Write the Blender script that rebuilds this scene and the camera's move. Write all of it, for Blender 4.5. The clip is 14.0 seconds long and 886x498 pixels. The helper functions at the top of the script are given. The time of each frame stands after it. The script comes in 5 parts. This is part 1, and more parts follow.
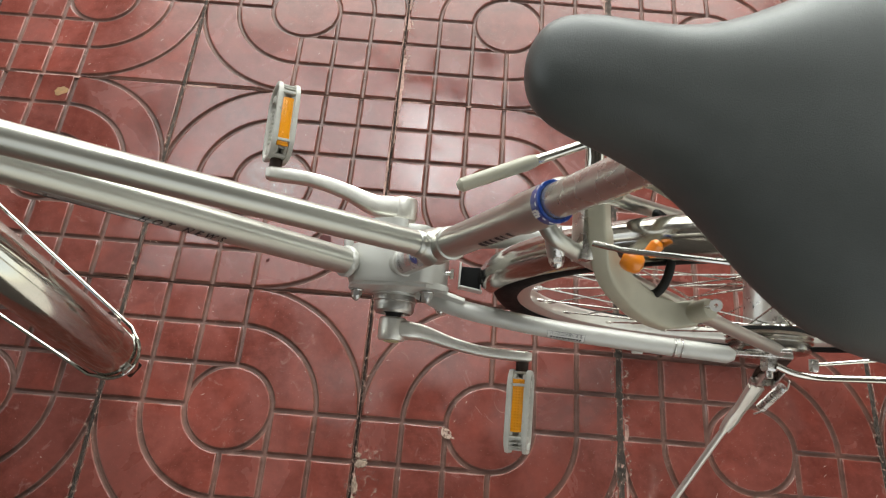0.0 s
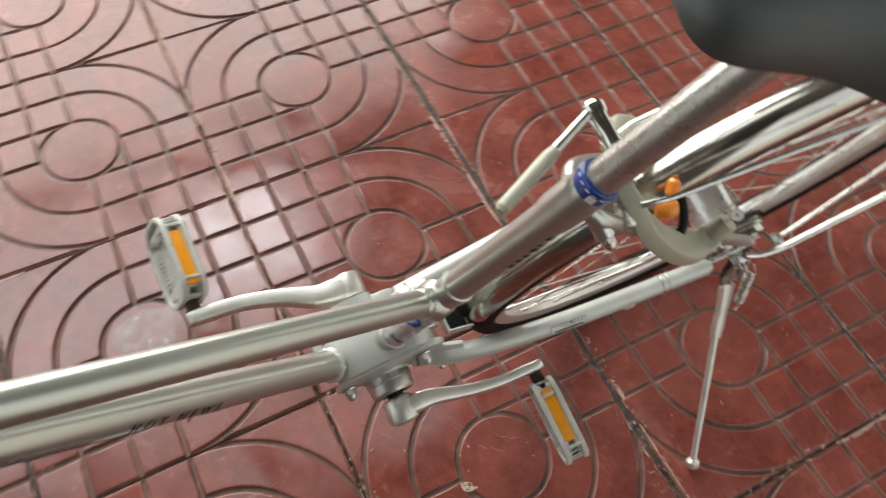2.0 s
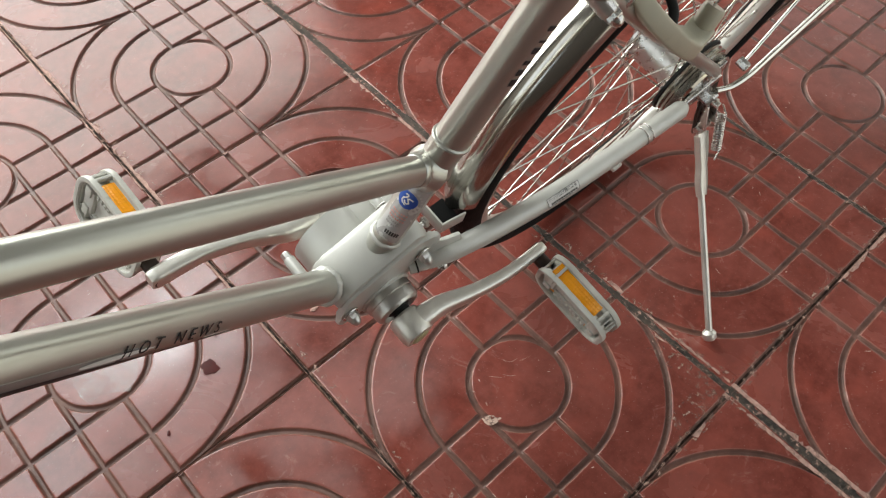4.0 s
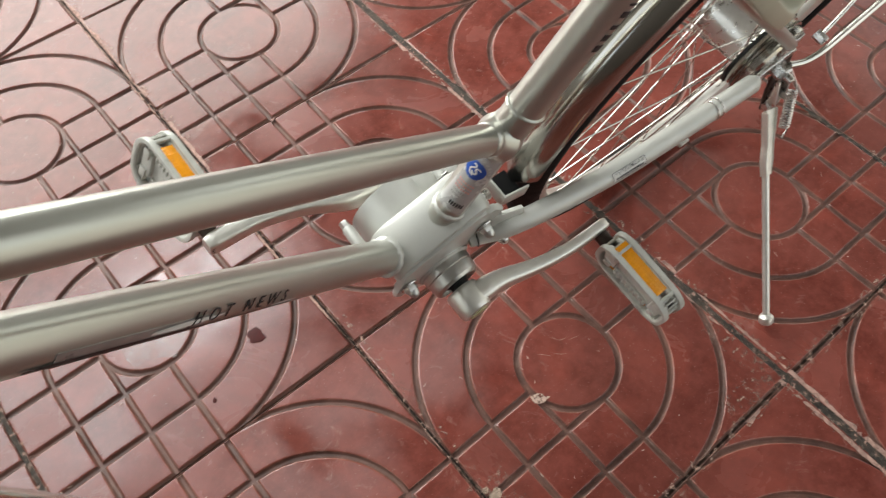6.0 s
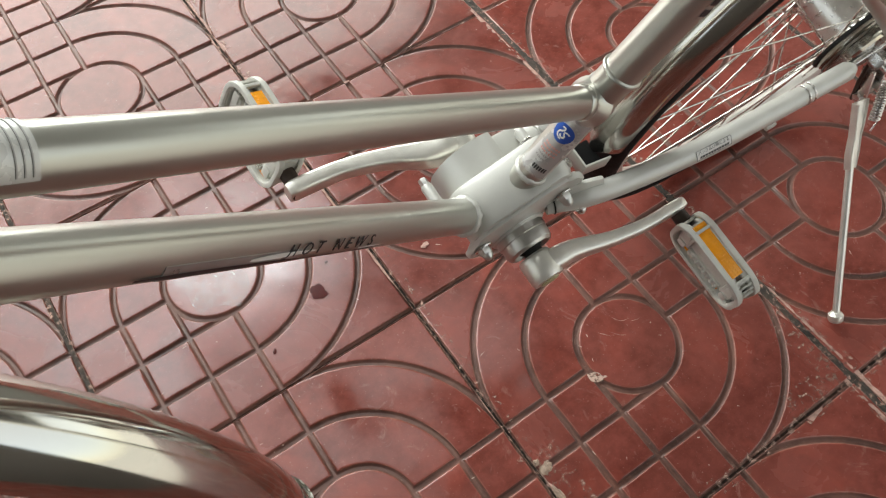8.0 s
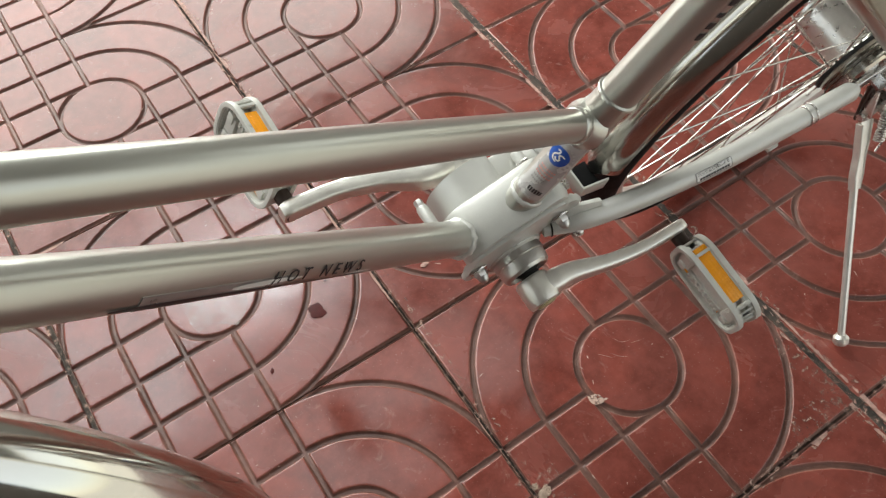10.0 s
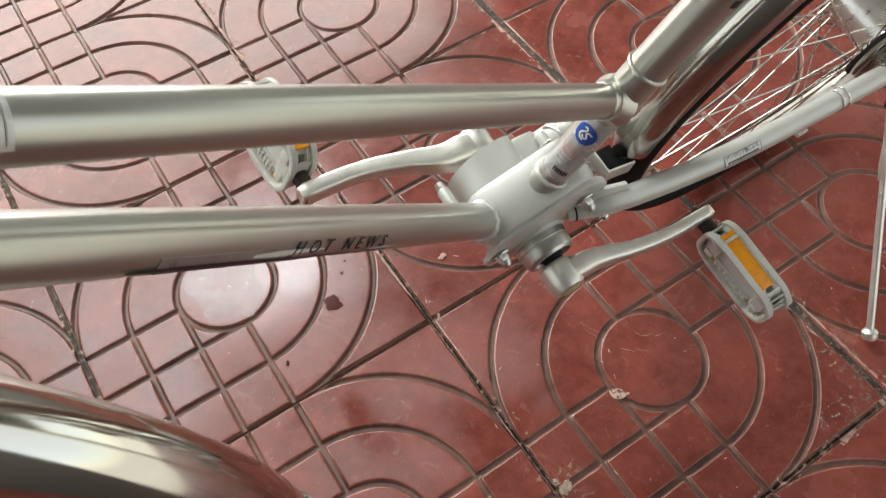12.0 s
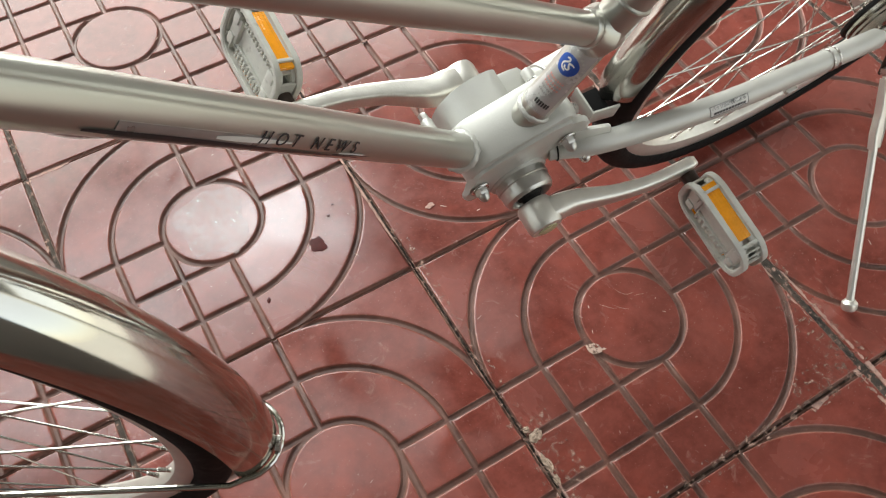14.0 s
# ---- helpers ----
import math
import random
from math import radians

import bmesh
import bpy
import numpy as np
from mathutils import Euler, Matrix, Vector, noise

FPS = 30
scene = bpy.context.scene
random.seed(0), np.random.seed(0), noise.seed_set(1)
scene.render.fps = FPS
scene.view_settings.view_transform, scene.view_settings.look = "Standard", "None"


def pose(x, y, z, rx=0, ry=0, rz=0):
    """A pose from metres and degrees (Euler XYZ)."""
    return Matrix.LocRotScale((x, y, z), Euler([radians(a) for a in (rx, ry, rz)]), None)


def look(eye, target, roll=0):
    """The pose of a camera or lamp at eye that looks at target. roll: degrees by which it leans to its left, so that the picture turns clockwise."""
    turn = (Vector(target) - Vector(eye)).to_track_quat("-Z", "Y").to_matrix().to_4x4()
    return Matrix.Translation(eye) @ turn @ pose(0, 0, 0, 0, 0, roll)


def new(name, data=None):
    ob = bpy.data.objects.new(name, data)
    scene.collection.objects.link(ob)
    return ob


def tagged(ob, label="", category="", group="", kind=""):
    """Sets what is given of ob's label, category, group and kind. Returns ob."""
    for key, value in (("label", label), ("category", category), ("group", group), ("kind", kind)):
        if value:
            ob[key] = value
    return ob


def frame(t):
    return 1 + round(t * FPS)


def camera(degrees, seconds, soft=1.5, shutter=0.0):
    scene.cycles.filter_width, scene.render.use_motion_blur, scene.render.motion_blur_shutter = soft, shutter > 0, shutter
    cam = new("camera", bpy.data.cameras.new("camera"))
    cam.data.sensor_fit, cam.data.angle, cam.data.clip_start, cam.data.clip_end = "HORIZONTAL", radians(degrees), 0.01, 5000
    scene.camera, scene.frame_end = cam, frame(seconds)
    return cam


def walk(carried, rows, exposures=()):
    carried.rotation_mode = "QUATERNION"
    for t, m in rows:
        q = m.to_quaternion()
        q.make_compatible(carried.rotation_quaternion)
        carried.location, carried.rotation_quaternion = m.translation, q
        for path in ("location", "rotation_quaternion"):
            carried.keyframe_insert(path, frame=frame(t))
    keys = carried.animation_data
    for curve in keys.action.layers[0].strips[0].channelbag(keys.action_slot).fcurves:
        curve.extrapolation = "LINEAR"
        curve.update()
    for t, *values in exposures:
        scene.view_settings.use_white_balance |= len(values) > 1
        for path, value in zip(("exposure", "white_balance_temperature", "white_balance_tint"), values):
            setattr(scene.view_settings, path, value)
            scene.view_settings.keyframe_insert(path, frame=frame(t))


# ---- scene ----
cam = camera(59.3, 14.0, soft=1.2, shutter=0.5)
PATH = [
    (0, (0.113, -0.487, 1.182), (0.104, 0.399, -0.611), 4.0),
    (0.5, (0.078, -0.482, 1.168), (0.082, 0.394, -0.63), 4.4),
    (1, (-0.06, -0.447, 1.171), (0.028, 0.448, -0.615), 2.4),
    (1.5, (-0.096, -0.442, 1.154), (0.172, 0.488, -0.596), 2.9),
    (2, (-0.073, -0.413, 1.113), (0.474, 0.454, -0.605), 5.9),
    (2.5, (-0.137, -0.406, 1.05), (0.591, 0.393, -0.633), 4.8),
    (3, (-0.168, -0.437, 1.0), (0.611, 0.392, -0.645), 2.9),
    (3.2, (-0.172, -0.439, 0.979), (0.602, 0.387, -0.67), 2.3),
    (5.3, (-0.162, -0.423, 0.955), (0.573, 0.344, -0.739), 0.9),
    (5.5, (-0.165, -0.418, 0.95), (0.557, 0.355, -0.747), 0.8),
    (6, (-0.187, -0.409, 0.946), (0.484, 0.394, -0.759), -0.2),
    (6.5, (-0.205, -0.406, 0.938), (0.411, 0.423, -0.776), -1.2),
    (7, (-0.213, -0.399, 0.934), (0.364, 0.441, -0.787), -1.5),
    (7.5, (-0.221, -0.405, 0.935), (0.341, 0.438, -0.789), -1.2),
    (9.8, (-0.208, -0.406, 0.935), (0.356, 0.463, -0.776), -1.7),
    (10, (-0.204, -0.403, 0.932), (0.354, 0.478, -0.775), -2.0),
    (10.5, (-0.21, -0.401, 0.94), (0.345, 0.492, -0.762), -2.4),
    (11, (-0.211, -0.392, 0.932), (0.343, 0.512, -0.764), -2.8),
    (11.5, (-0.207, -0.397, 0.92), (0.344, 0.515, -0.772), -3.0),
    (12, (-0.217, -0.405, 0.907), (0.326, 0.505, -0.789), -3.1),
    (12.5, (-0.223, -0.427, 0.894), (0.308, 0.471, -0.812), -3.1),
    (13, (-0.239, -0.443, 0.884), (0.278, 0.442, -0.834), -3.0),
    (13.5, (-0.224, -0.446, 0.882), (0.289, 0.431, -0.84), -2.1),
    (14, (-0.22, -0.452, 0.884), (0.298, 0.433, -0.833), -0.1),
]
walk(cam, [(t, look(eye, target, roll)) for t, eye, target, roll in PATH], [(0, 0.06), (1.5, 0.05), (3.2, 0.06), (5.5, 0.17), (10.5, 0.16), (14, 0.26)])

# ---- world, light ----
world = bpy.data.worlds.new("world")
scene.world = world
world.use_nodes = True
wn = world.node_tree
wn.nodes.clear()
sky = wn.nodes.new("ShaderNodeTexSky")
sky.sky_type = "NISHITA"
sky.sun_disc = False
sky.sun_elevation = radians(50)
sky.sun_rotation = radians(200)
bg = wn.nodes.new("ShaderNodeBackground")
bg.inputs["Strength"].default_value = 0.10
wout = wn.nodes.new("ShaderNodeOutputWorld")
wn.links.new(sky.outputs[0], bg.inputs["Color"])
wn.links.new(bg.outputs[0], wout.inputs["Surface"])


def area(name, where, target, w, h, watts, colour):
    data = bpy.data.lights.new(name, "AREA")
    data.shape, data.size, data.size_y, data.energy, data.color = "RECTANGLE", w, h, watts, colour
    ob = new(name, data)
    ob.matrix_world = look(where, target)
    return ob


# room: x -2.8..2.8, y -1.3..3.2, ceiling at 3.1
X0, X1, Y0, Y1, TOP = -2.8, 2.8, -1.3, 3.2, 3.1
area("daylight_shopfront", (0.05, Y1 - 0.02, 1.58), (0.05, 0, 1.3), 3.9, 2.7, 225, (0.965, 1.0, 0.93))
area("daylight_doorway", (1.475, Y0 + 0.02, 1.25), (1.475, 0, 1.25), 2.45, 2.48, 16, (1.0, 0.97, 0.80))
area("daylight_street_side", (X1 - 0.02, -0.2, 0.78), (0, -0.2, 0.78), 2.0, 1.54, 10, (1.0, 0.97, 0.80))
area("daylight_skylight", (0.13, 2.3, TOP - 0.01), (0.13, 2.3, 0), 0.86, 0.76, 34, (0.97, 1.0, 1.0))
area("daylight_roof_panel", (-1.05, 2.17, TOP - 0.01), (-1.05, 2.17, 0), 1.3, 1.5, 40, (0.975, 1.0, 0.985))
# added overhead fill to lift floor and saddle; no such sheet is known
area("fill_overhead", (0.2, 0.95, TOP - 0.01), (0.2, 0.95, 0), 1.6, 0.7, 9, (0.965, 1.0, 0.93))
# added fill from the west, behind an unseen opening
area("fill_side", (X0 + 0.02, 0.2, 1.7), (0, 0.0, 1.0), 2.4, 2.0, 20, (0.965, 1.0, 0.93))


# ---- materials ----
def material(name, base, rough=0.5, metal=0.0, coat=0.0, vary=0.12, scale=40.0, bump=0.0, bscale=300.0, second=None, amount=0.0, rvary=0.1, spec=0.5):
    """A surface with colour varied at two scales, uneven gloss and fine relief; second: a colour that wear or dirt lays over it in patches."""
    m = bpy.data.materials.new(name)
    m.use_nodes = True
    t, n = m.node_tree, m.node_tree.nodes
    p = n["Principled BSDF"]
    co = n.new("ShaderNodeTexCoord")
    p.inputs["Roughness"].default_value = rough
    p.inputs["Metallic"].default_value = metal
    p.inputs["Specular IOR Level"].default_value = spec
    if coat:
        p.inputs["Coat Weight"].default_value = coat
        p.inputs["Coat Roughness"].default_value = 0.2
    a = n.new("ShaderNodeTexNoise")
    a.inputs["Scale"].default_value, a.inputs["Detail"].default_value = scale, 6
    b = n.new("ShaderNodeTexNoise")
    b.inputs["Scale"].default_value, b.inputs["Detail"].default_value = scale / 7, 3
    t.links.new(co.outputs["Object"], a.inputs["Vector"])
    t.links.new(co.outputs["Object"], b.inputs["Vector"])
    add = n.new("ShaderNodeMath")
    add.operation = "ADD"
    t.links.new(a.outputs["Fac"], add.inputs[0])
    t.links.new(b.outputs["Fac"], add.inputs[1])
    ramp = n.new("ShaderNodeMapRange")
    ramp.inputs["From Min"].default_value, ramp.inputs["From Max"].default_value = 0.6, 1.4
    ramp.inputs["To Min"].default_value, ramp.inputs["To Max"].default_value = 1 - vary, 1 + vary
    t.links.new(add.outputs[0], ramp.inputs["Value"])
    mul = n.new("ShaderNodeVectorMath")
    mul.operation = "SCALE"
    mul.inputs[0].default_value = base
    t.links.new(ramp.outputs[0], mul.inputs["Scale"])
    colour = mul.outputs[0]
    if second:
        c = n.new("ShaderNodeTexNoise")
        c.inputs["Scale"].default_value, c.inputs["Detail"].default_value, c.inputs["Roughness"].default_value = scale / 2.5, 8, 0.65
        t.links.new(co.outputs["Object"], c.inputs["Vector"])
        cr = n.new("ShaderNodeMapRange")
        cr.inputs["From Min"].default_value, cr.inputs["From Max"].default_value = 0.66 - 0.3 * amount, 0.78 - 0.3 * amount
        t.links.new(c.outputs["Fac"], cr.inputs["Value"])
        mix = n.new("ShaderNodeMix")
        mix.data_type = "RGBA"
        mix.inputs["B"].default_value = (*second, 1)
        t.links.new(cr.outputs[0], mix.inputs["Factor"])
        t.links.new(colour, mix.inputs["A"])
        colour = mix.outputs["Result"]
    t.links.new(colour, p.inputs["Base Color"])
    rr = n.new("ShaderNodeMapRange")
    rr.inputs["From Min"].default_value, rr.inputs["From Max"].default_value = 0.6, 1.4
    rr.inputs["To Min"].default_value, rr.inputs["To Max"].default_value = max(0.02, rough * (1 - rvary * 2)), min(1, rough * (1 + rvary * 2))
    t.links.new(add.outputs[0], rr.inputs["Value"])
    t.links.new(rr.outputs[0], p.inputs["Roughness"])
    if bump:
        d = n.new("ShaderNodeTexNoise")
        d.inputs["Scale"].default_value, d.inputs["Detail"].default_value = bscale, 4
        t.links.new(co.outputs["Object"], d.inputs["Vector"])
        bu = n.new("ShaderNodeBump")
        bu.inputs["Strength"].default_value, bu.inputs["Distance"].default_value = bump, 0.002
        t.links.new(d.outputs["Fac"], bu.inputs["Height"])
        t.links.new(bu.outputs[0], p.inputs["Normal"])
    return m


def floor_material(name, base, dark, light, rough, speck):
    """Polished red cement: cloudy pigment by tile, pale scuffs, pits and uneven polish."""
    m = bpy.data.materials.new(name)
    m.use_nodes = True
    t, n = m.node_tree, m.node_tree.nodes
    p = n["Principled BSDF"]
    geo = n.new("ShaderNodeNewGeometry")
    info = n.new("ShaderNodeObjectInfo")

    def noise_at(scale, detail, rough_, lo, hi, distort=0.0):
        x = n.new("ShaderNodeTexNoise")
        x.inputs["Scale"].default_value, x.inputs["Detail"].default_value, x.inputs["Roughness"].default_value = scale, detail, rough_
        x.inputs["Distortion"].default_value = distort
        t.links.new(geo.outputs["Position"], x.inputs["Vector"])
        r = n.new("ShaderNodeMapRange")
        r.inputs["From Min"].default_value, r.inputs["From Max"].default_value = lo, hi
        t.links.new(x.outputs["Fac"], r.inputs["Value"])
        return r.outputs[0]

    def mixed(fac, a, b):
        x = n.new("ShaderNodeMix")
        x.data_type = "RGBA"
        t.links.new(fac, x.inputs["Factor"])
        for key, v in (("A", a), ("B", b)):
            if isinstance(v, tuple):
                x.inputs[key].default_value = (*v, 1)
            else:
                t.links.new(v, x.inputs[key])
        return x.outputs["Result"]

    clouds = noise_at(9, 5, 0.6, 0.35, 0.68, 0.6)
    fine = noise_at(60, 6, 0.7, 0.42, 0.75)
    blot = noise_at(21, 7, 0.62, 0.50, 0.70, 0.8)
    flush = noise_at(13, 4, 0.55, 0.52, 0.72, 0.5)
    scuff = noise_at(26, 9, 0.72, 0.60, 0.78, 1.2)
    pits = noise_at(420, 3, 0.5, 0.68, 0.74)
    c = mixed(clouds, dark, base)
    mb = n.new("ShaderNodeMath")
    mb.operation = "MULTIPLY"
    mb.inputs[1].default_value = 0.55
    t.links.new(blot, mb.inputs[0])
    c = mixed(mb.outputs[0], c, tuple(v * q for v, q in zip(dark, (0.85, 0.75, 0.7))))
    mf = n.new("ShaderNodeMath")
    mf.operation = "MULTIPLY"
    mf.inputs[1].default_value = 0.55
    t.links.new(flush, mf.inputs[0])
    c = mixed(mf.outputs[0], c, tuple(v * q for v, q in zip(base, (1.35, 1.1, 1.0))))
    mm = n.new("ShaderNodeMath")
    mm.operation = "MULTIPLY"
    mm.inputs[1].default_value = 0.5
    t.links.new(fine, mm.inputs[0])
    c = mixed(mm.outputs[0], c, tuple(v * 1.25 for v in base))
    m2 = n.new("ShaderNodeMath")
    m2.operation = "MULTIPLY"
    m2.inputs[1].default_value = speck
    t.links.new(scuff, m2.inputs[0])
    c = mixed(m2.outputs[0], c, light)
    m3 = n.new("ShaderNodeMath")
    m3.operation = "MULTIPLY"
    m3.inputs[1].default_value = 0.45
    t.links.new(pits, m3.inputs[0])
    c = mixed(m3.outputs[0], c, light)
    hs = n.new("ShaderNodeHueSaturation")
    rv = n.new("ShaderNodeMapRange")
    rv.inputs["To Min"].default_value, rv.inputs["To Max"].default_value = 0.86, 1.14
    t.links.new(info.outputs["Random"], rv.inputs["Value"])
    t.links.new(rv.outputs[0], hs.inputs["Value"])
    t.links.new(c, hs.inputs["Color"])
    t.links.new(hs.outputs[0], p.inputs["Base Color"])
    rr = n.new("ShaderNodeMapRange")
    rr.inputs["To Min"].default_value, rr.inputs["To Max"].default_value = rough - 0.06, rough + 0.12
    t.links.new(clouds, rr.inputs["Value"])
    polish = n.new("ShaderNodeMapRange")
    polish.inputs["To Min"].default_value, polish.inputs["To Max"].default_value = -0.05, 0.06
    t.links.new(geo.outputs["Random Per Island"], polish.inputs["Value"])
    both = n.new("ShaderNodeMath")
    both.operation = "ADD"
    t.links.new(rr.outputs[0], both.inputs[0])
    t.links.new(polish.outputs[0], both.inputs[1])
    t.links.new(both.outputs[0], p.inputs["Roughness"])
    wave = n.new("ShaderNodeTexNoise")
    wave.inputs["Scale"].default_value, wave.inputs["Detail"].default_value = 38, 12
    t.links.new(geo.outputs["Position"], wave.inputs["Vector"])
    bu = n.new("ShaderNodeBump")
    bu.inputs["Strength"].default_value, bu.inputs["Distance"].default_value = 0.085, 0.003
    t.links.new(wave.outputs["Fac"], bu.inputs["Height"])
    t.links.new(bu.outputs[0], p.inputs["Normal"])
    return m


RED = floor_material("polished_red_cement", (0.200, 0.052, 0.039), (0.118, 0.027, 0.0195), (0.44, 0.29, 0.25), 0.165, 0.42)
# Edges are worn; their colour also runs paler to carry the lip highlights.
EDGE = floor_material("worn_bright_edge", (0.27, 0.108, 0.083), (0.165, 0.052, 0.038), (0.60, 0.45, 0.38), 0.20, 0.55)
GROOVE = floor_material("dusty_groove", (0.180, 0.088, 0.066), (0.075, 0.032, 0.023), (0.42, 0.28, 0.22), 0.48, 0.45)
CRACK = material("black_crack_dirt", (0.022, 0.016, 0.013), 1.0, vary=0.6, scale=170, bump=1.0, bscale=500, second=(0.20, 0.14, 0.11), amount=0.25, spec=0.1)
GROUT = material("dark_joint", (0.055, 0.035, 0.026), 0.95, vary=0.5, scale=160, bump=1.0, bscale=500, second=(0.16, 0.13, 0.10), amount=0.1)
CEMENT = material("cement_smear", (0.50, 0.36, 0.30), 0.85, vary=0.25, scale=200, bump=0.6, bscale=700)
WALL = material("grey_wall", (0.15, 0.14, 0.125), 0.8, vary=0.05, scale=6, bump=0.1, bscale=80)
DARK_WALL = material("dark_wall", (0.040, 0.032, 0.026), 0.7, vary=0.3, scale=12, bump=0.2, bscale=80)
EAST_WALL = material("dull_plaster", (0.10, 0.095, 0.083), 0.7, vary=0.05, scale=6, bump=0.1, bscale=80)
CEILING = material("dark_ceiling", (0.13, 0.128, 0.12), 0.85, vary=0.03, scale=4)
SILVER = material("silver_paint", (0.475, 0.47, 0.422), 0.30, metal=0.78, coat=0.15, vary=0.04, scale=30, rvary=0.05)
PALE = material("pale_silver_paint", (0.525, 0.52, 0.48), 0.40, metal=0.30, coat=0.15, vary=0.08, scale=40, bump=0.06, bscale=500, second=(0.42, 0.40, 0.37), amount=0.06)
ALLOY = material("brushed_alloy", (0.74, 0.72, 0.66), 0.40, metal=0.8, vary=0.10, scale=90, bump=0.10, bscale=500)
CAST = material("cast_alloy", (0.56, 0.55, 0.52), 0.36, metal=0.95, vary=0.10, scale=80, bump=0.1, bscale=500)
CHROME = material("chrome", (0.60, 0.585, 0.535), 0.10, metal=1.0, vary=0.04, scale=20, rvary=0.4)
STEEL = material("zinc_steel", (0.62, 0.60, 0.57), 0.28, metal=1.0, vary=0.12, scale=150, bump=0.08, bscale=800)
SPOKE = material("stainless_spoke", (0.62, 0.59, 0.54), 0.26, metal=1.0, vary=0.05, scale=60)
RUBBER = material("black_rubber", (0.006, 0.006, 0.006), 0.7, vary=0.3, scale=120, bump=0.2, bscale=700, spec=0.15)
BLACK = material("black_plastic", (0.014, 0.014, 0.013), 0.6, vary=0.2, scale=100, spec=0.2)
RUST = material("rusty_dark_steel", (0.05, 0.032, 0.024), 0.55, metal=0.4, vary=0.4, scale=150, bump=0.2)
VINYL = material("grey_vinyl", (0.066, 0.072, 0.069), 0.42, vary=0.12, scale=60, bump=0.14, bscale=1400, spec=0.45)
PLASTIC = material("dusty_grey_plastic", (0.53, 0.52, 0.47), 0.48, vary=0.15, scale=120, bump=0.1, second=(0.23, 0.205, 0.17), amount=0.14)
BEIGE = material("beige_plastic", (0.43, 0.41, 0.315), 0.36, vary=0.08, scale=60, second=(0.30, 0.28, 0.22), amount=0.05)
ORANGE = material("orange_plastic", (0.80, 0.24, 0.012), 0.3, vary=0.1, scale=50, coat=0.4)
BLUE = material("blue_enamel", (0.012, 0.075, 0.36), 0.3, vary=0.1, scale=50, coat=0.4)
WHITE = material("white_print", (0.74, 0.73, 0.70), 0.5, vary=0.05)
INK = material("black_print", (0.022, 0.022, 0.024), 0.5, vary=0.2, scale=300, second=(0.16, 0.16, 0.15), amount=0.05)
PINK = material("faded_red_print", (0.55, 0.25, 0.22), 0.5, vary=0.1)
FILM = material("clear_label_film", (0.66, 0.66, 0.63), 0.25, metal=0.15, vary=0.05)
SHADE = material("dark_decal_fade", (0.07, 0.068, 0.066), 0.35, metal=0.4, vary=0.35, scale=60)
CABLE = material("grey_green_cable", (0.13, 0.14, 0.115), 0.5, vary=0.1)
WIRE = material("plastic_coated_wire", (0.60, 0.59, 0.53), 0.4, vary=0.08)
FILM_GREY = material("grey_film", (0.40, 0.40, 0.39), 0.30, metal=0.6, vary=0.25, scale=70)
CLEAR = material("clear_film", (0.52, 0.52, 0.505), 0.28, metal=0.3, vary=0.06, scale=60)
POST = material("drawn_alloy", (0.56, 0.55, 0.51), 0.26, metal=0.85, vary=0.08, scale=50, bump=0.03, bscale=700)
FADED = material("faded_grey_print", (0.36, 0.355, 0.34), 0.5, vary=0.3, scale=400)
NAVY = material("navy_enamel", (0.007, 0.040, 0.235), 0.28, vary=0.1, scale=50, coat=0.4)
# Chrome copy darkened to stand in for dark reflections on the rear guard.
DULL = material("darkened_chrome", (0.45, 0.43, 0.39), 0.14, metal=1.0, vary=0.10, scale=25, rvary=0.3)
GRIT = material("dark_joint_grit", (0.045, 0.034, 0.026), 0.95, vary=0.8, scale=200, bump=1.0, bscale=700, second=(0.24, 0.17, 0.13), amount=0.26)
PINKISH = material("pale_pink_cement", (0.40, 0.24, 0.195), 0.75, vary=0.45, scale=160, bump=0.7, bscale=500, second=(0.22, 0.10, 0.085), amount=0.4)
MORTAR = material("grey_beige_mortar", (0.36, 0.26, 0.195), 0.9, vary=0.5, scale=300, bump=1.0, bscale=700)
SPOT = material("dark_red_stain", (0.060, 0.008, 0.007), 0.5, vary=0.3, scale=200, spec=0.15)


def reflector_material():
    m = material("amber_reflector", (0.95, 0.36, 0.006), 0.18, vary=0.1, scale=200, coat=0.6)
    t, n = m.node_tree, m.node_tree.nodes
    co = n.new("ShaderNodeTexCoord")
    v = n.new("ShaderNodeTexVoronoi")
    v.inputs["Scale"].default_value = 300
    v.inputs["Randomness"].default_value = 0.0
    bu = n.new("ShaderNodeBump")
    bu.inputs["Strength"].default_value, bu.inputs["Distance"].default_value = 0.8, 0.001
    t.links.new(co.outputs["Object"], v.inputs["Vector"])
    t.links.new(v.outputs["Distance"], bu.inputs["Height"])
    t.links.new(bu.outputs[0], n["Principled BSDF"].inputs["Normal"])
    return m


CAP = material("yellowed_plastic", (0.42, 0.38, 0.22), 0.35, vary=0.1, scale=80)


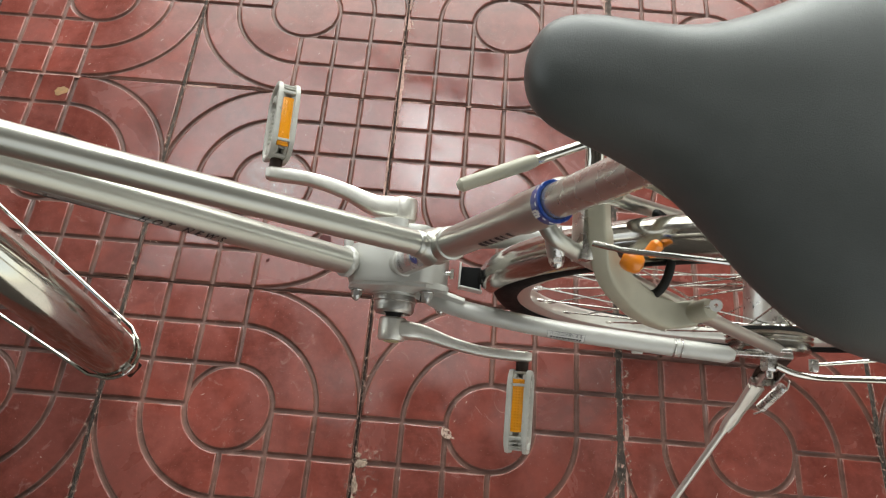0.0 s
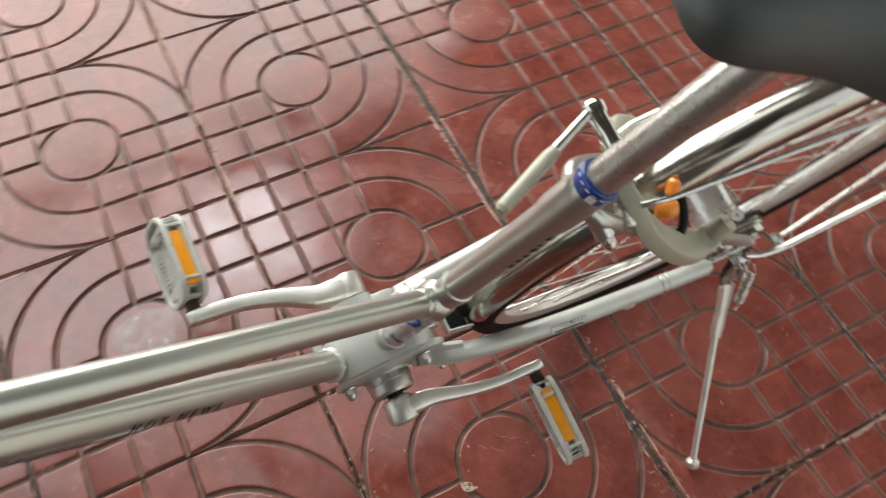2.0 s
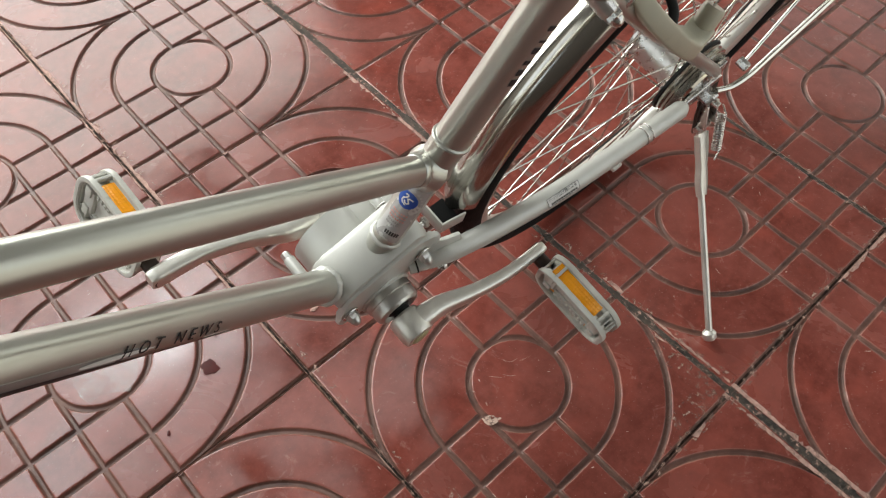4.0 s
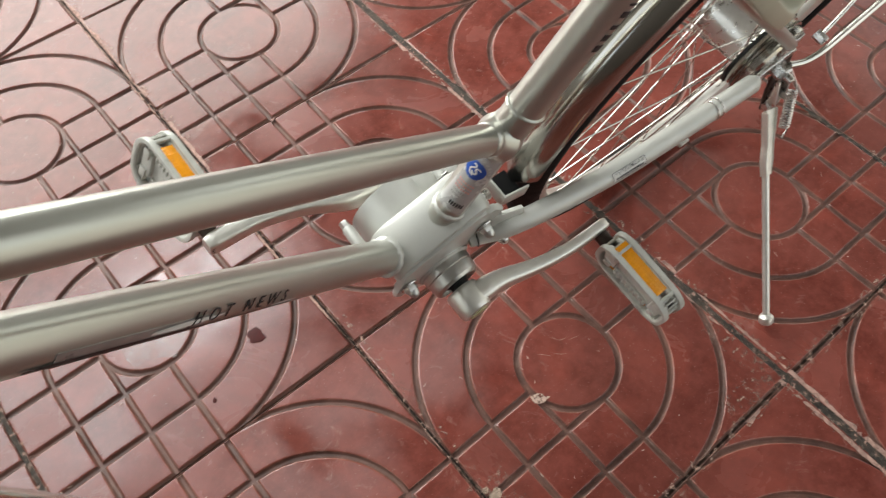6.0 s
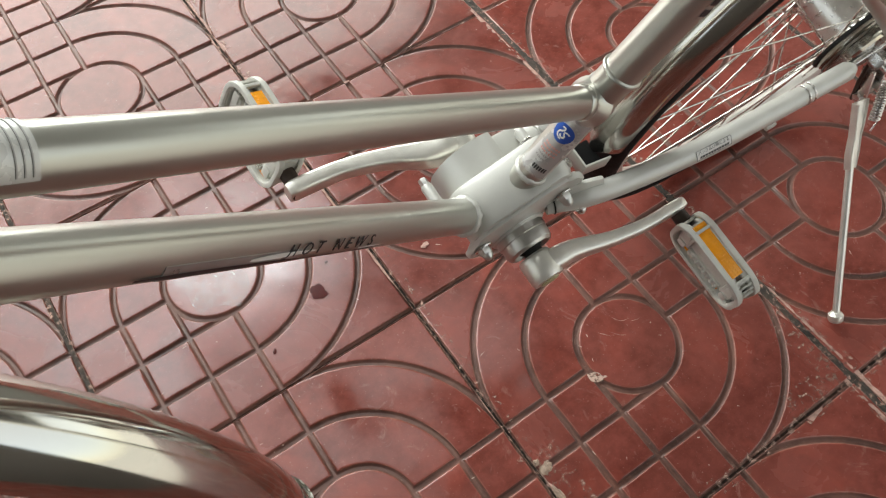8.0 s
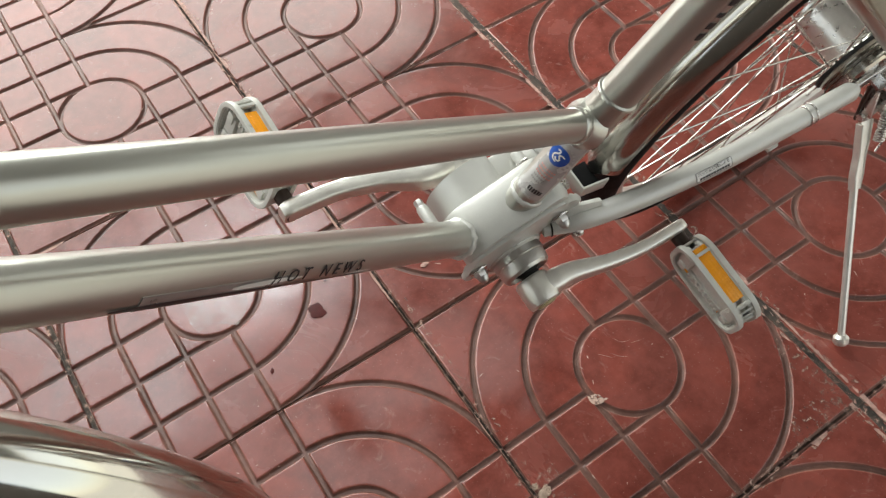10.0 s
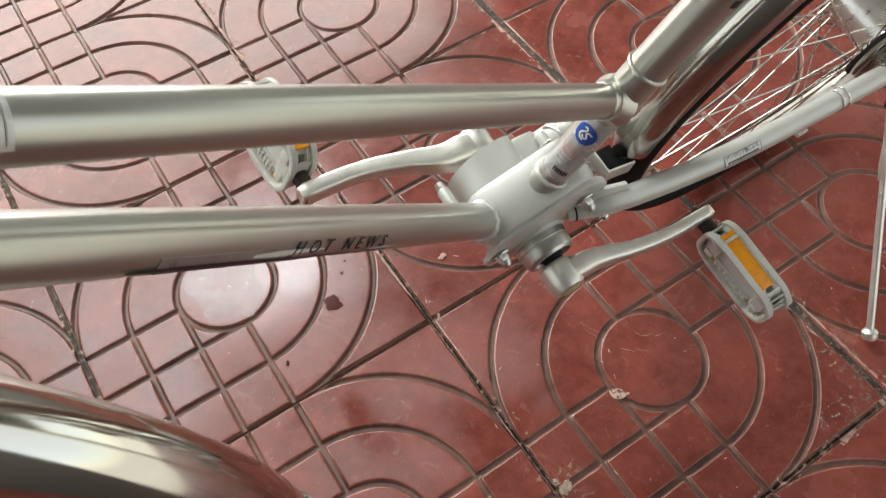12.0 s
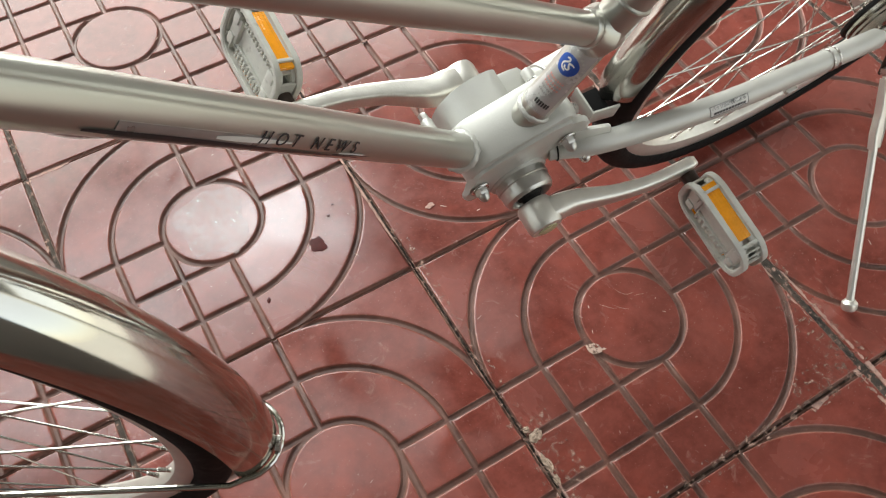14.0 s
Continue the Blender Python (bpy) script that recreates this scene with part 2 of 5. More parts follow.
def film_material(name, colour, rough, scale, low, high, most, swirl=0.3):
    """A patchy film that lets the tile show through where it is broken."""
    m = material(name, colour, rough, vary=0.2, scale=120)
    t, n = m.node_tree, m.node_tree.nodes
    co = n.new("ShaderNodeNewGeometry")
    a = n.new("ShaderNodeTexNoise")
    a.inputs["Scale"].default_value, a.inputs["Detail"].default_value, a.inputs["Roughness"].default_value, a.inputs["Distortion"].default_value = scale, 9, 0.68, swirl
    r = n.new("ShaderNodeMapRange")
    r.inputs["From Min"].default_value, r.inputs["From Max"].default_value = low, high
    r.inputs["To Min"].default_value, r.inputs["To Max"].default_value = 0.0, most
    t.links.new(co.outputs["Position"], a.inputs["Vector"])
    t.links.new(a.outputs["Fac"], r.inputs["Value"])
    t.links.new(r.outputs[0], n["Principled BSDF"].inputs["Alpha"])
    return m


# translucent whitish layer, laid on one tile disc only
PALE_FILM = film_material("pale_film", (0.62, 0.58, 0.57), 0.32, 60, 0.38, 0.78, 0.55)
RESIDUE = film_material("cement_residue", (0.42, 0.26, 0.205), 0.8, 130, 0.535, 0.66, 0.85)
SPLASH = film_material("cement_splash", (0.50, 0.35, 0.28), 0.85, 170, 0.40, 0.50, 0.95)
OCHRE = material("ochre_spill", (0.25, 0.13, 0.045), 0.6, vary=0.3, scale=150)
AMBER = reflector_material()


# ---- builders ----
def finish(name, bm, mats, parent=None, label="", sharp=35):
    me = bpy.data.meshes.new(name)
    bmesh.ops.recalc_face_normals(bm, faces=bm.faces[:]) if len(bm.faces) < 20000 else None
    bm.to_mesh(me)
    bm.free()
    for m in mats if isinstance(mats, (list, tuple)) else [mats]:
        me.materials.append(m)
    for f in me.polygons:
        f.use_smooth = True
    me.set_sharp_from_angle(angle=radians(sharp))
    ob = new(name, me)
    if parent:
        ob.parent = parent
    if label:
        ob["label"] = label
    return ob


def part(name, bm, mat, parent, label="", sharp=35):
    return finish(name, bm, mat, parent, label, sharp)


def V(s, h, w=0.0):
    """A place on the bicycle: along it to the rear, up its leaning plane, and across to its far side."""
    return Vector((s, w, h))


def sweep(points, radii, n=14, up=None, power=2.0, closed=False, bm=None, caps=True):
    """A bar along points; radii: one number, a list, or a list of (across, along up) pairs; power over 2 squares the section."""
    bm = bm or bmesh.new()
    pts = [Vector(p) for p in points]
    k = len(pts)
    rad = radii if isinstance(radii, (list, tuple)) else [radii] * k
    rad = [r if isinstance(r, (list, tuple)) else (r, r) for r in rad]
    tang = []
    for i in range(k):
        a = pts[(i - 1) % k] if closed or i > 0 else pts[0]
        b = pts[(i + 1) % k] if closed or i < k - 1 else pts[-1]
        tang.append((b - a).normalized())
    ref = Vector(up) if up else (Vector((0, 0, 1)) if abs(tang[0].z) < 0.9 else Vector((1, 0, 0)))
    rings = []
    for i in range(k):
        side = tang[i].cross(ref)
        side = side.normalized() if side.length > 1e-6 else rings_side
        rings_side = side
        u = side.cross(tang[i]).normalized()
        if not up:
            ref = u
        ring = []
        for j in range(n):
            c, s = math.cos(2 * math.pi * j / n), math.sin(2 * math.pi * j / n)
            e = 2.0 / power
            x, y = math.copysign(abs(c) ** e, c), math.copysign(abs(s) ** e, s)
            ring.append(bm.verts.new(pts[i] + side * x * rad[i][0] + u * y * rad[i][1]))
        rings.append(ring)
    for i in range(k if closed else k - 1):
        a, b = rings[i], rings[(i + 1) % k]
        for j in range(n):
            bm.faces.new((a[j], a[(j + 1) % n], b[(j + 1) % n], b[j]))
    if caps and not closed:
        bm.faces.new(rings[0][::-1])
        bm.faces.new(rings[-1])
    return bm


def smooth_path(points, per=6):
    """A rounded path through points (Catmull-Rom)."""
    p = [Vector(q) for q in points]
    p = [p[0] * 2 - p[1]] + p + [p[-1] * 2 - p[-2]]
    out = []
    for i in range(1, len(p) - 2):
        for j in range(per):
            t = j / per
            out.append(0.5 * (2 * p[i] + (p[i + 1] - p[i - 1]) * t + (2 * p[i - 1] - 5 * p[i] + 4 * p[i + 1] - p[i + 2]) * t * t + (3 * p[i] - p[i - 1] - 3 * p[i + 1] + p[i + 2]) * t ** 3))
    out.append(p[-2])
    return out


def lathe(profile, n=32, m=None, bm=None, ring=False):
    """A body turned about z from (radius, z) pairs; ring joins the profile's ends."""
    bm = bm or bmesh.new()
    m = m or Matrix()
    rows = []
    for r, z in profile:
        if r < 1e-6:
            rows.append([bm.verts.new(m @ Vector((0, 0, z)))])
        else:
            rows.append([bm.verts.new(m @ Vector((r * math.cos(2 * math.pi * i / n), r * math.sin(2 * math.pi * i / n), z))) for i in range(n)])
    pairs = list(zip(rows, rows[1:])) + ([(rows[-1], rows[0])] if ring else [])
    for a, b in pairs:
        for i in range(n):
            j = (i + 1) % n
            if len(a) == 1 and len(b) == 1:
                continue
            if len(a) == 1:
                bm.faces.new((a[0], b[j], b[i]))
            elif len(b) == 1:
                bm.faces.new((a[i], a[j], b[0]))
            else:
                bm.faces.new((a[i], a[j], b[j], b[i]))
    return bm


def along(a, b):
    """A turn and place that lays z from a towards b."""
    a, b = Vector(a), Vector(b)
    return Matrix.Translation(a) @ (b - a).to_track_quat("Z", "Y").to_matrix().to_4x4()


def rod(a, b, r, n=12, cap=0.0008, bm=None):
    """A round bar from a to b with slightly broken edges."""
    length = (Vector(b) - Vector(a)).length
    c = min(cap, r * 0.5, length * 0.3)
    return lathe([(0, 0), (r - c, 0), (r, c), (r, length - c), (r - c, length), (0, length)], n, along(a, b), bm)


def box(size, m=None, bevel=0.002, bm=None, seg=2):
    one = bmesh.new()
    bmesh.ops.create_cube(one, size=1.0, matrix=Matrix.Diagonal((*size, 1)))
    if bevel:
        bmesh.ops.bevel(one, geom=one.edges[:], offset=bevel, segments=seg, profile=0.6, affect="EDGES", clamp_overlap=True)
    bmesh.ops.transform(one, matrix=m or Matrix(), verts=one.verts[:])
    if bm is None:
        return one
    return join(bm, one)


def join(bm, other):
    me = bpy.data.meshes.new("joined")
    other.to_mesh(me)
    other.free()
    bm.from_mesh(me)
    bpy.data.meshes.remove(me)
    return bm


def prism(outline, thick, m=None, bevel=0.0015, bm=None):
    """A plate of the given outline in x and y, its thickness along z, with broken edges."""
    one = bmesh.new()
    low = [one.verts.new((x, y, -thick / 2)) for x, y in outline]
    top = [one.verts.new((x, y, thick / 2)) for x, y in outline]
    k = len(outline)
    one.faces.new(low[::-1])
    one.faces.new(top)
    for i in range(k):
        one.faces.new((low[i], low[(i + 1) % k], top[(i + 1) % k], top[i]))
    if bevel:
        rim = [e for e in one.edges if abs(e.verts[0].co.z - e.verts[1].co.z) < 1e-7]
        bmesh.ops.bevel(one, geom=rim, offset=bevel, segments=2, profile=0.5, affect="EDGES", clamp_overlap=True)
    bmesh.ops.transform(one, matrix=m or Matrix(), verts=one.verts[:])
    return one if bm is None else join(bm, one)


def nut(a, b, r, n=6, bm=None):
    """A hexagonal nut or bolt head from a to b."""
    length = (Vector(b) - Vector(a)).length
    return lathe([(0, 0), (r, 0), (r, length * 0.8), (r * 0.85, length), (0, length)], n, along(a, b), bm)


def acorn(a, b, r, bm=None):
    """A domed nut from a to b."""
    length = (Vector(b) - Vector(a)).length
    bm = nut(a, Vector(a).lerp(Vector(b), 0.5), r, 6, bm)
    m = along(a, b)
    dome = [(r * 0.82, length * 0.5)] + [(r * 0.82 * math.cos(x), length * (0.5 + 0.5 * math.sin(x))) for x in (0.3, 0.7, 1.1, 1.4)] + [(0, length)]
    return lathe(dome, 12, m, bm)


def on_tube(a, b, r, u, angle):
    """A place on a tube from a to b: u metres along, angle 0 on its near side, 90 on top."""
    a, b = Vector(a), Vector(b)
    axis = (b - a).normalized()
    n0 = Vector((0, -1, 0))
    n0 = (n0 - axis * n0.dot(axis)).normalized()
    n1 = axis.cross(n0)
    n1 = n1 if n1.z > 0 else -n1
    return a + axis * u + (n0 * math.cos(radians(angle)) + n1 * math.sin(radians(angle))) * r


def wrapped(a, b, r, u0, u1, a0, a1, nu=8, na=8, bm=None, thick=0.0004):
    """A thin label laid round a tube."""
    bm = bm or bmesh.new()
    grid = [[[bm.verts.new(on_tube(a, b, r + d, u0 + (u1 - u0) * i / nu, a0 + (a1 - a0) * j / na)) for j in range(na + 1)] for i in range(nu + 1)] for d in (0, thick)]
    for g in grid:
        for i in range(nu):
            for j in range(na):
                bm.faces.new((g[i][j], g[i + 1][j], g[i + 1][j + 1], g[i][j + 1]))
    edge = [(i, 0) for i in range(nu)] + [(nu, j) for j in range(na)] + [(i, na) for i in range(nu, 0, -1)] + [(0, j) for j in range(na, 0, -1)]
    for (i, j), (k, l) in zip(edge, edge[1:] + edge[:1]):
        bm.faces.new((grid[0][i][j], grid[0][k][l], grid[1][k][l], grid[1][i][j]))
    return bm


def lettering(text, size, place, shear=0.0, space=1.0, depth=0.0002):
    """A mesh of the text, each of its points laid by place(x, y, lift)."""
    cu = bpy.data.curves.new("lettering", "FONT")
    cu.body, cu.size, cu.shear, cu.space_character, cu.extrude, cu.resolution_u = text, size, shear, space, depth, 3
    ob = bpy.data.objects.new("lettering", cu)
    scene.collection.objects.link(ob)
    bpy.context.view_layer.update()
    me = bpy.data.meshes.new_from_object(ob.evaluated_get(bpy.context.evaluated_depsgraph_get()))
    bm = bmesh.new()
    bm.from_mesh(me)
    bpy.data.objects.remove(ob)
    bpy.data.meshes.remove(me)
    bpy.data.curves.remove(cu)
    for v in bm.verts:
        v.co = place(v.co.x, v.co.y, v.co.z)
    return bm


# ---- the room ----
# the gap at x -0.6..1.0, y 0.6..1.3 is cut for the overhead fill
bm = bmesh.new()
for xa, xb, ya, yb in ((X0, X1, Y0, 0.6), (X0, X1, 1.3, 1.4), (X0, -0.6, 0.6, 1.3), (1.0, X1, 0.6, 1.3), (X0, X1, 2.95, Y1), (X0, -1.72, 1.4, 2.95), (-0.38, -0.3, 1.4, 2.95), (0.56, X1, 1.4, 2.95), (-0.3, 0.56, 1.4, 1.92), (-0.3, 0.56, 2.68, 2.95)):
    join(bm, box((xb - xa, yb - ya, 0.12), Matrix.Translation(((xa + xb) / 2, (ya + yb) / 2, TOP + 0.06)), 0))
tagged(finish("ceiling", bm, CEILING), "dark grey ceiling with translucent roof panels and a fill lamp opening", "ceiling", kind="structure")
# Unseen wall, kept dark to cut bounce and darken the chrome's reflections.
bm = box((5.6, 0.15, 0.3), Matrix.Translation((0, Y0 - 0.075, TOP - 0.15)), 0)
for size, c in (((3.05, 0.15, TOP - 0.3), (-1.275, Y0 - 0.075, (TOP - 0.3) / 2)), ((0.1, 0.15, TOP - 0.3), (2.75, Y0 - 0.075, (TOP - 0.3) / 2)), ((2.45, 0.15, 0.3), (1.475, Y0 - 0.075, 2.65))):
    join(bm, box(size, Matrix.Translation(c), 0))
tagged(finish("wall_south", bm, DARK_WALL), "unseen dark brown wall with a wide open doorway", "wall", kind="structure")
# Unseen wall, toned dark so the front guard mirrors less light.
bm = box((0.15, 4.8, TOP - 1.56), Matrix.Translation((X1 + 0.075, 0.95, (TOP + 1.56) / 2)), 0)
for size, c in (((0.15, 0.25, 1.56), (X1 + 0.075, -1.325, 0.78)), ((0.15, 2.55, 1.56), (X1 + 0.075, 2.075, 0.78))):
    join(bm, box(size, Matrix.Translation(c), 0))
tagged(finish("wall_east", bm, EAST_WALL), "unseen dull plastered wall with a low opening to the street", "wall", kind="structure")
# the opening in this unseen wall is added for the side fill
bm = box((0.15, 4.8, 0.7), Matrix.Translation((X0 - 0.075, 0.95, 0.35)), 0)
for size, c in (((0.15, 4.8, 0.4), (X0 - 0.075, 0.95, TOP - 0.2)), ((0.15, 0.4, 2.0), (X0 - 0.075, -1.25, 1.7)), ((0.15, 2.0, 2.0), (X0 - 0.075, 2.35, 1.7))):
    join(bm, box(size, Matrix.Translation(c), 0))
tagged(finish("wall_west", bm, WALL), "grey plastered wall with a wide opening added for the fill lamp", "wall", kind="structure")
bm = box((5.6, 0.15, 0.15), Matrix.Translation((0, Y1 + 0.075, TOP - 0.075)), 0)
join(bm, box((0.9, 0.15, TOP - 0.15), Matrix.Translation((-2.35, Y1 + 0.075, (TOP - 0.15) / 2)), 0))
join(bm, box((0.8, 0.15, TOP - 0.15), Matrix.Translation((2.4, Y1 + 0.075, (TOP - 0.15) / 2)), 0))
join(bm, box((3.9, 0.15, 0.2), Matrix.Translation((0.05, Y1 + 0.075, 0.1)), 0))
tagged(finish("wall_north", bm, WALL), "grey wall with a wide open shopfront", "wall", kind="structure")
tagged(finish("ground", box((60, 60, 0.1), Matrix.Translation((0, 0.4, -0.115)), 0), CEMENT), "plain grey paved ground outside", "ground", kind="structure")

# ---- the floor ----
TILE = 0.4
CELL = TILE / 6
LEVELS = ((0.0064, 0.0), (0.0051, 0.0), (0.0044, -0.0004), (0.0038, -0.0014), (0.0031, -0.0036), (0.0016, -0.0044))
DEPTH = -0.0046


def arc(r, a0, a1, k):
    return [(r * math.cos(a0 + (a1 - a0) * i / k), r * math.sin(a0 + (a1 - a0) * i / k)) for i in range(k + 1)]


def ring_piece(r0, r1, k):
    def at(off):
        o, i = r1 - off, r0 + off
        ao, ai = math.asin(off / o), math.asin(off / i)
        return arc(o, ao, math.pi / 2 - ao, k) + arc(i, math.pi / 2 - ai, ai, k)
    return at


def corner_piece(r, k):
    def at(off):
        a = math.acos((r - off) / (r + off))
        return arc(r + off, a, math.pi / 2 - a, k) + [(r - off, r - off)]
    return at


def cell_piece(i, j):
    def at(off):
        c = [(i * CELL + off, j * CELL + off), ((i + 1) * CELL - off, j * CELL + off), ((i + 1) * CELL - off, (j + 1) * CELL - off), (i * CELL + off, (j + 1) * CELL - off)]
        return [(p[0] + (q[0] - p[0]) * k / 6, p[1] + (q[1] - p[1]) * k / 6) for p, q in zip(c, c[1:] + c[:1]) for k in range(6)]
    return at


def tile_mesh(seed):
    """One moulded tile: a disc in the middle, two quarters of concentric rings and two of small squares, parted by grooves."""
    bm = bmesh.new()
    rnd = random.Random(seed)

    def raise_piece(outline, turn):
        c, s = math.cos(turn), math.sin(turn)
        rings = []
        k = len(outline(LEVELS[0][0]))
        wear = [max(-0.0004, rnd.gauss(0.0, 0.00022)) + (rnd.uniform(0.0003, 0.0011) if rnd.random() < 0.06 else 0) for _ in range(k)]
        wear = [(wear[i - 1] + 2 * wear[i] + wear[(i + 1) % k]) / 4 for i in range(k)]
        flat = outline(LEVELS[0][0])
        mx, my = sum(q[0] for q in flat) / k, sum(q[1] for q in flat) / k
        tx, ty = max(-0.016, min(0.016, rnd.gauss(0, 0.008))), max(-0.016, min(0.016, rnd.gauss(0, 0.008)))
        for level, (off, z) in enumerate(LEVELS):
            base = outline(off)
            inner = outline(off + 0.001)
            give = (1.0, 1.0, 0.9, 0.7, 0.5, 0.3)[level]
            ring = []
            for (x, y), (u, v), w in zip(base, inner, wear):
                x, y = x + (u - x) * w * give * 1000, y + (v - y) * w * give * 1000
                ring.append(bm.verts.new((x * c - y * s, x * s + y * c, z + (tx * (x - mx) + ty * (y - my) if level < 3 else 0))))
            rings.append(ring)
        bm.faces.new(rings[0]).material_index = 0
        k = len(rings[0])
        for a, (p, q) in enumerate(zip(rings, rings[1:])):
            for i in range(k):
                f = bm.faces.new((p[i], q[i], q[(i + 1) % k], p[(i + 1) % k]))
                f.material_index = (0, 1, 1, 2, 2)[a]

    raise_piece(lambda off: arc(CELL - off, 0, 2 * math.pi * 31 / 32, 31), 0)
    for turn in (0, math.pi):
        raise_piece(ring_piece(CELL, 2 * CELL, 12), turn)
        raise_piece(ring_piece(2 * CELL, 3 * CELL, 16), turn)
        raise_piece(corner_piece(3 * CELL, 10), turn)
    for turn in (math.pi / 2, -math.pi / 2):
        raise_piece(corner_piece(CELL, 6), turn)
        for i in range(3):
            for j in range(3):
                if i or j:
                    raise_piece(cell_piece(i, j), turn)
    h = TILE / 2 - 0.0014
    top = [bm.verts.new((x * h, y * h, DEPTH)) for x, y in ((-1, -1), (1, -1), (1, 1), (-1, 1))]
    low = [bm.verts.new((x * h, y * h, -0.02)) for x, y in ((-1, -1), (1, -1), (1, 1), (-1, 1))]
    bm.faces.new(top).material_index = 2
    for i in range(4):
        bm.faces.new((top[i], low[i], low[(i + 1) % 4], top[(i + 1) % 4])).material_index = 2
    bmesh.ops.recalc_face_normals(bm, faces=bm.faces[:])
    me = bpy.data.meshes.new("tile")
    bm.to_mesh(me)
    bm.free()
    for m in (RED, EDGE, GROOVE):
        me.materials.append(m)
    for f in me.polygons:
        f.use_smooth = True
    me.set_sharp_from_angle(angle=radians(48))
    return me


# ---- the bicycle ----
LEAN_DEG = 13.6
bike = new("bicycle")
bike.matrix_world = pose(0, -0.0200, 0, LEAN_DEG, 0, -0.5)
tagged(bike, "silver shaft-drive city bicycle leaning on its kickstand", "bicycle")

AXLE = V(0.506, 0.333)
R_TYRE, R_RIM = 0.333, 0.298
SEAT_S = lambda h: 0.108 + (h - 0.49) * 0.415
TT = (V(-0.335, 0.8145), V(0.105, 0.4815))
DT = (V(-0.345, 0.7553), V(0.004, 0.3685))
ACROSS = Vector((0, 1, 0))

# frame tubes
r = 0.0128
part("top_tube", rod(TT[0], TT[1], r, 28), SILVER, bike)
part("down_tube", rod(DT[0], DT[1], 0.0155, 28), SILVER, bike)
lo, hi = V(SEAT_S(0.345), 0.345), V(SEAT_S(0.49), 0.49)
seat_low = part("lower_seat_tube", rod(lo, hi, 0.0143, 28), SILVER, bike)
up0, up1 = V(SEAT_S(0.475), 0.475), V(SEAT_S(0.688), 0.688, -0.004)
seat_tube = part("seat_tube", lathe([(0.0, 0), (0.0150, 0), (0.0156, 0.004), (0.0151, 0.010), (0.0149, 0.176), (0.0160, 0.184), (0.0169, 0.191), (0.0169, 0.224), (0.0156, 0.229), (0, 0.229)], 32, along(up0, up1)), SILVER, bike)
post0, post1 = V(SEAT_S(0.68), 0.68, -0.004), V(SEAT_S(0.90), 0.90, -0.006)
part("seat_post", rod(post0, post1, 0.0138, 28), POST, bike, "bare alloy seat post")


def bead(a, b, r, t=0.003):
    """A weld bead round a tube's end."""
    return lathe([(r, -t), (r + t * 0.8, -t * 0.6), (r + t, 0), (r + t * 0.8, t * 0.6), (r, t)], 28, along(a, b))


part("weld", lathe([(0.0200, -0.006), (0.0178, -0.001), (0.0160, 0.003), (0.0146, 0.007), (0.0138, 0.011), (0.0134, 0.0145), (0.0128, 0.0150)], 32, along(V(0.0935, 0.4903), TT[0])), SILVER, bike, "", 60)
part("weld", bead(V(SEAT_S(0.515), 0.515, -0.0008), up1, 0.0150, 0.0022), SILVER, bike)
bm = sweep([V(0.086, 0.496), V(0.107, 0.480), V(SEAT_S(0.472), 0.472)], [0.0145, 0.017, 0.012], 18)
part("lug", bm, SILVER, bike)
# head
HEAD = Vector((0.2573, 0, 0.9664)).normalized()
HP = V(-0.348, 0.80)
part("head_tube", lathe([(0.0, -0.075), (0.019, -0.075), (0.021, -0.070), (0.0178, -0.062), (0.0172, 0), (0.0178, 0.062), (0.021, 0.068), (0.019, 0.075), (0, 0.075)], 28, along(HP, HP + HEAD)), SILVER, bike)
part("lug", bead(V(-0.312, 0.7185), DT[0], 0.0158, 0.0016), SILVER, bike)

# gear case
def weld(a, b, r, t=0.003, seed=1, n=44):
    """A hand-laid weld bead round a tube's end, uneven in width and height."""
    rnd = random.Random(seed)
    bm = bmesh.new()
    m = along(a, b)
    swell = [1 + 0.16 * math.sin(2 * math.pi * i / n * 15 + 0.8 * math.sin(i * 0.6)) + rnd.uniform(-0.14, 0.14) for i in range(n)]
    rows = []
    for i in range(n):
        x = 2 * math.pi * i / n
        row = []
        for j in range(7):
            q = math.pi * j / 6
            rr, z = r - 0.0004 + t * swell[i] * math.sin(q), t * 1.25 * swell[i - 1] * math.cos(q)
            row.append(bm.verts.new(m @ Vector((rr * math.cos(x), rr * math.sin(x), z))))
        rows.append(row)
    for i in range(n):
        p, q = rows[i], rows[(i + 1) % n]
        for j in range(6):
            bm.faces.new((p[j], q[j], q[j + 1], p[j + 1]))
    return bm


part("weld", weld(V(-0.001, 0.3730), DT[0], 0.0155, 0.0034, 1), PALE, bike, "", 60)
part("weld", weld(V(SEAT_S(0.394), 0.394), V(SEAT_S(0.45), 0.45), 0.0143, 0.0022, 2), PALE, bike, "", 60)
CASE = Matrix.Translation(V(0.057, 0.353, 0.002)) @ pose(0, 0, 0, 0, -16, 0)
side = CASE @ pose(0, 0, 0, 90, 0, 0)
body = [(-0.055, -0.030), (-0.0545, 0.017), (-0.048, 0.027), (-0.036, 0.033), (0.040, 0.0345), (0.049, 0.030), (0.054, 0.019), (0.055, -0.030), (0.03, -0.036), (-0.04, -0.036)]
gear = part("gear_case", prism(body, 0.049, side, 0.0075), PALE, bike, "pale silver painted gear case", 40)
m = along(V(0.056, 0.327, 0.012), V(0.056, 0.327, 0.1))
drum = [(0.056 + 0.047 * math.cos(radians(x)), 0.327 + 0.047 * math.sin(radians(x))) for x in range(88, 301, 8)]
drum += [(0.060, 0.284), (0.0665, 0.300), (0.0675, 0.366), (0.0660, 0.3715), (0.0620, 0.3742)]
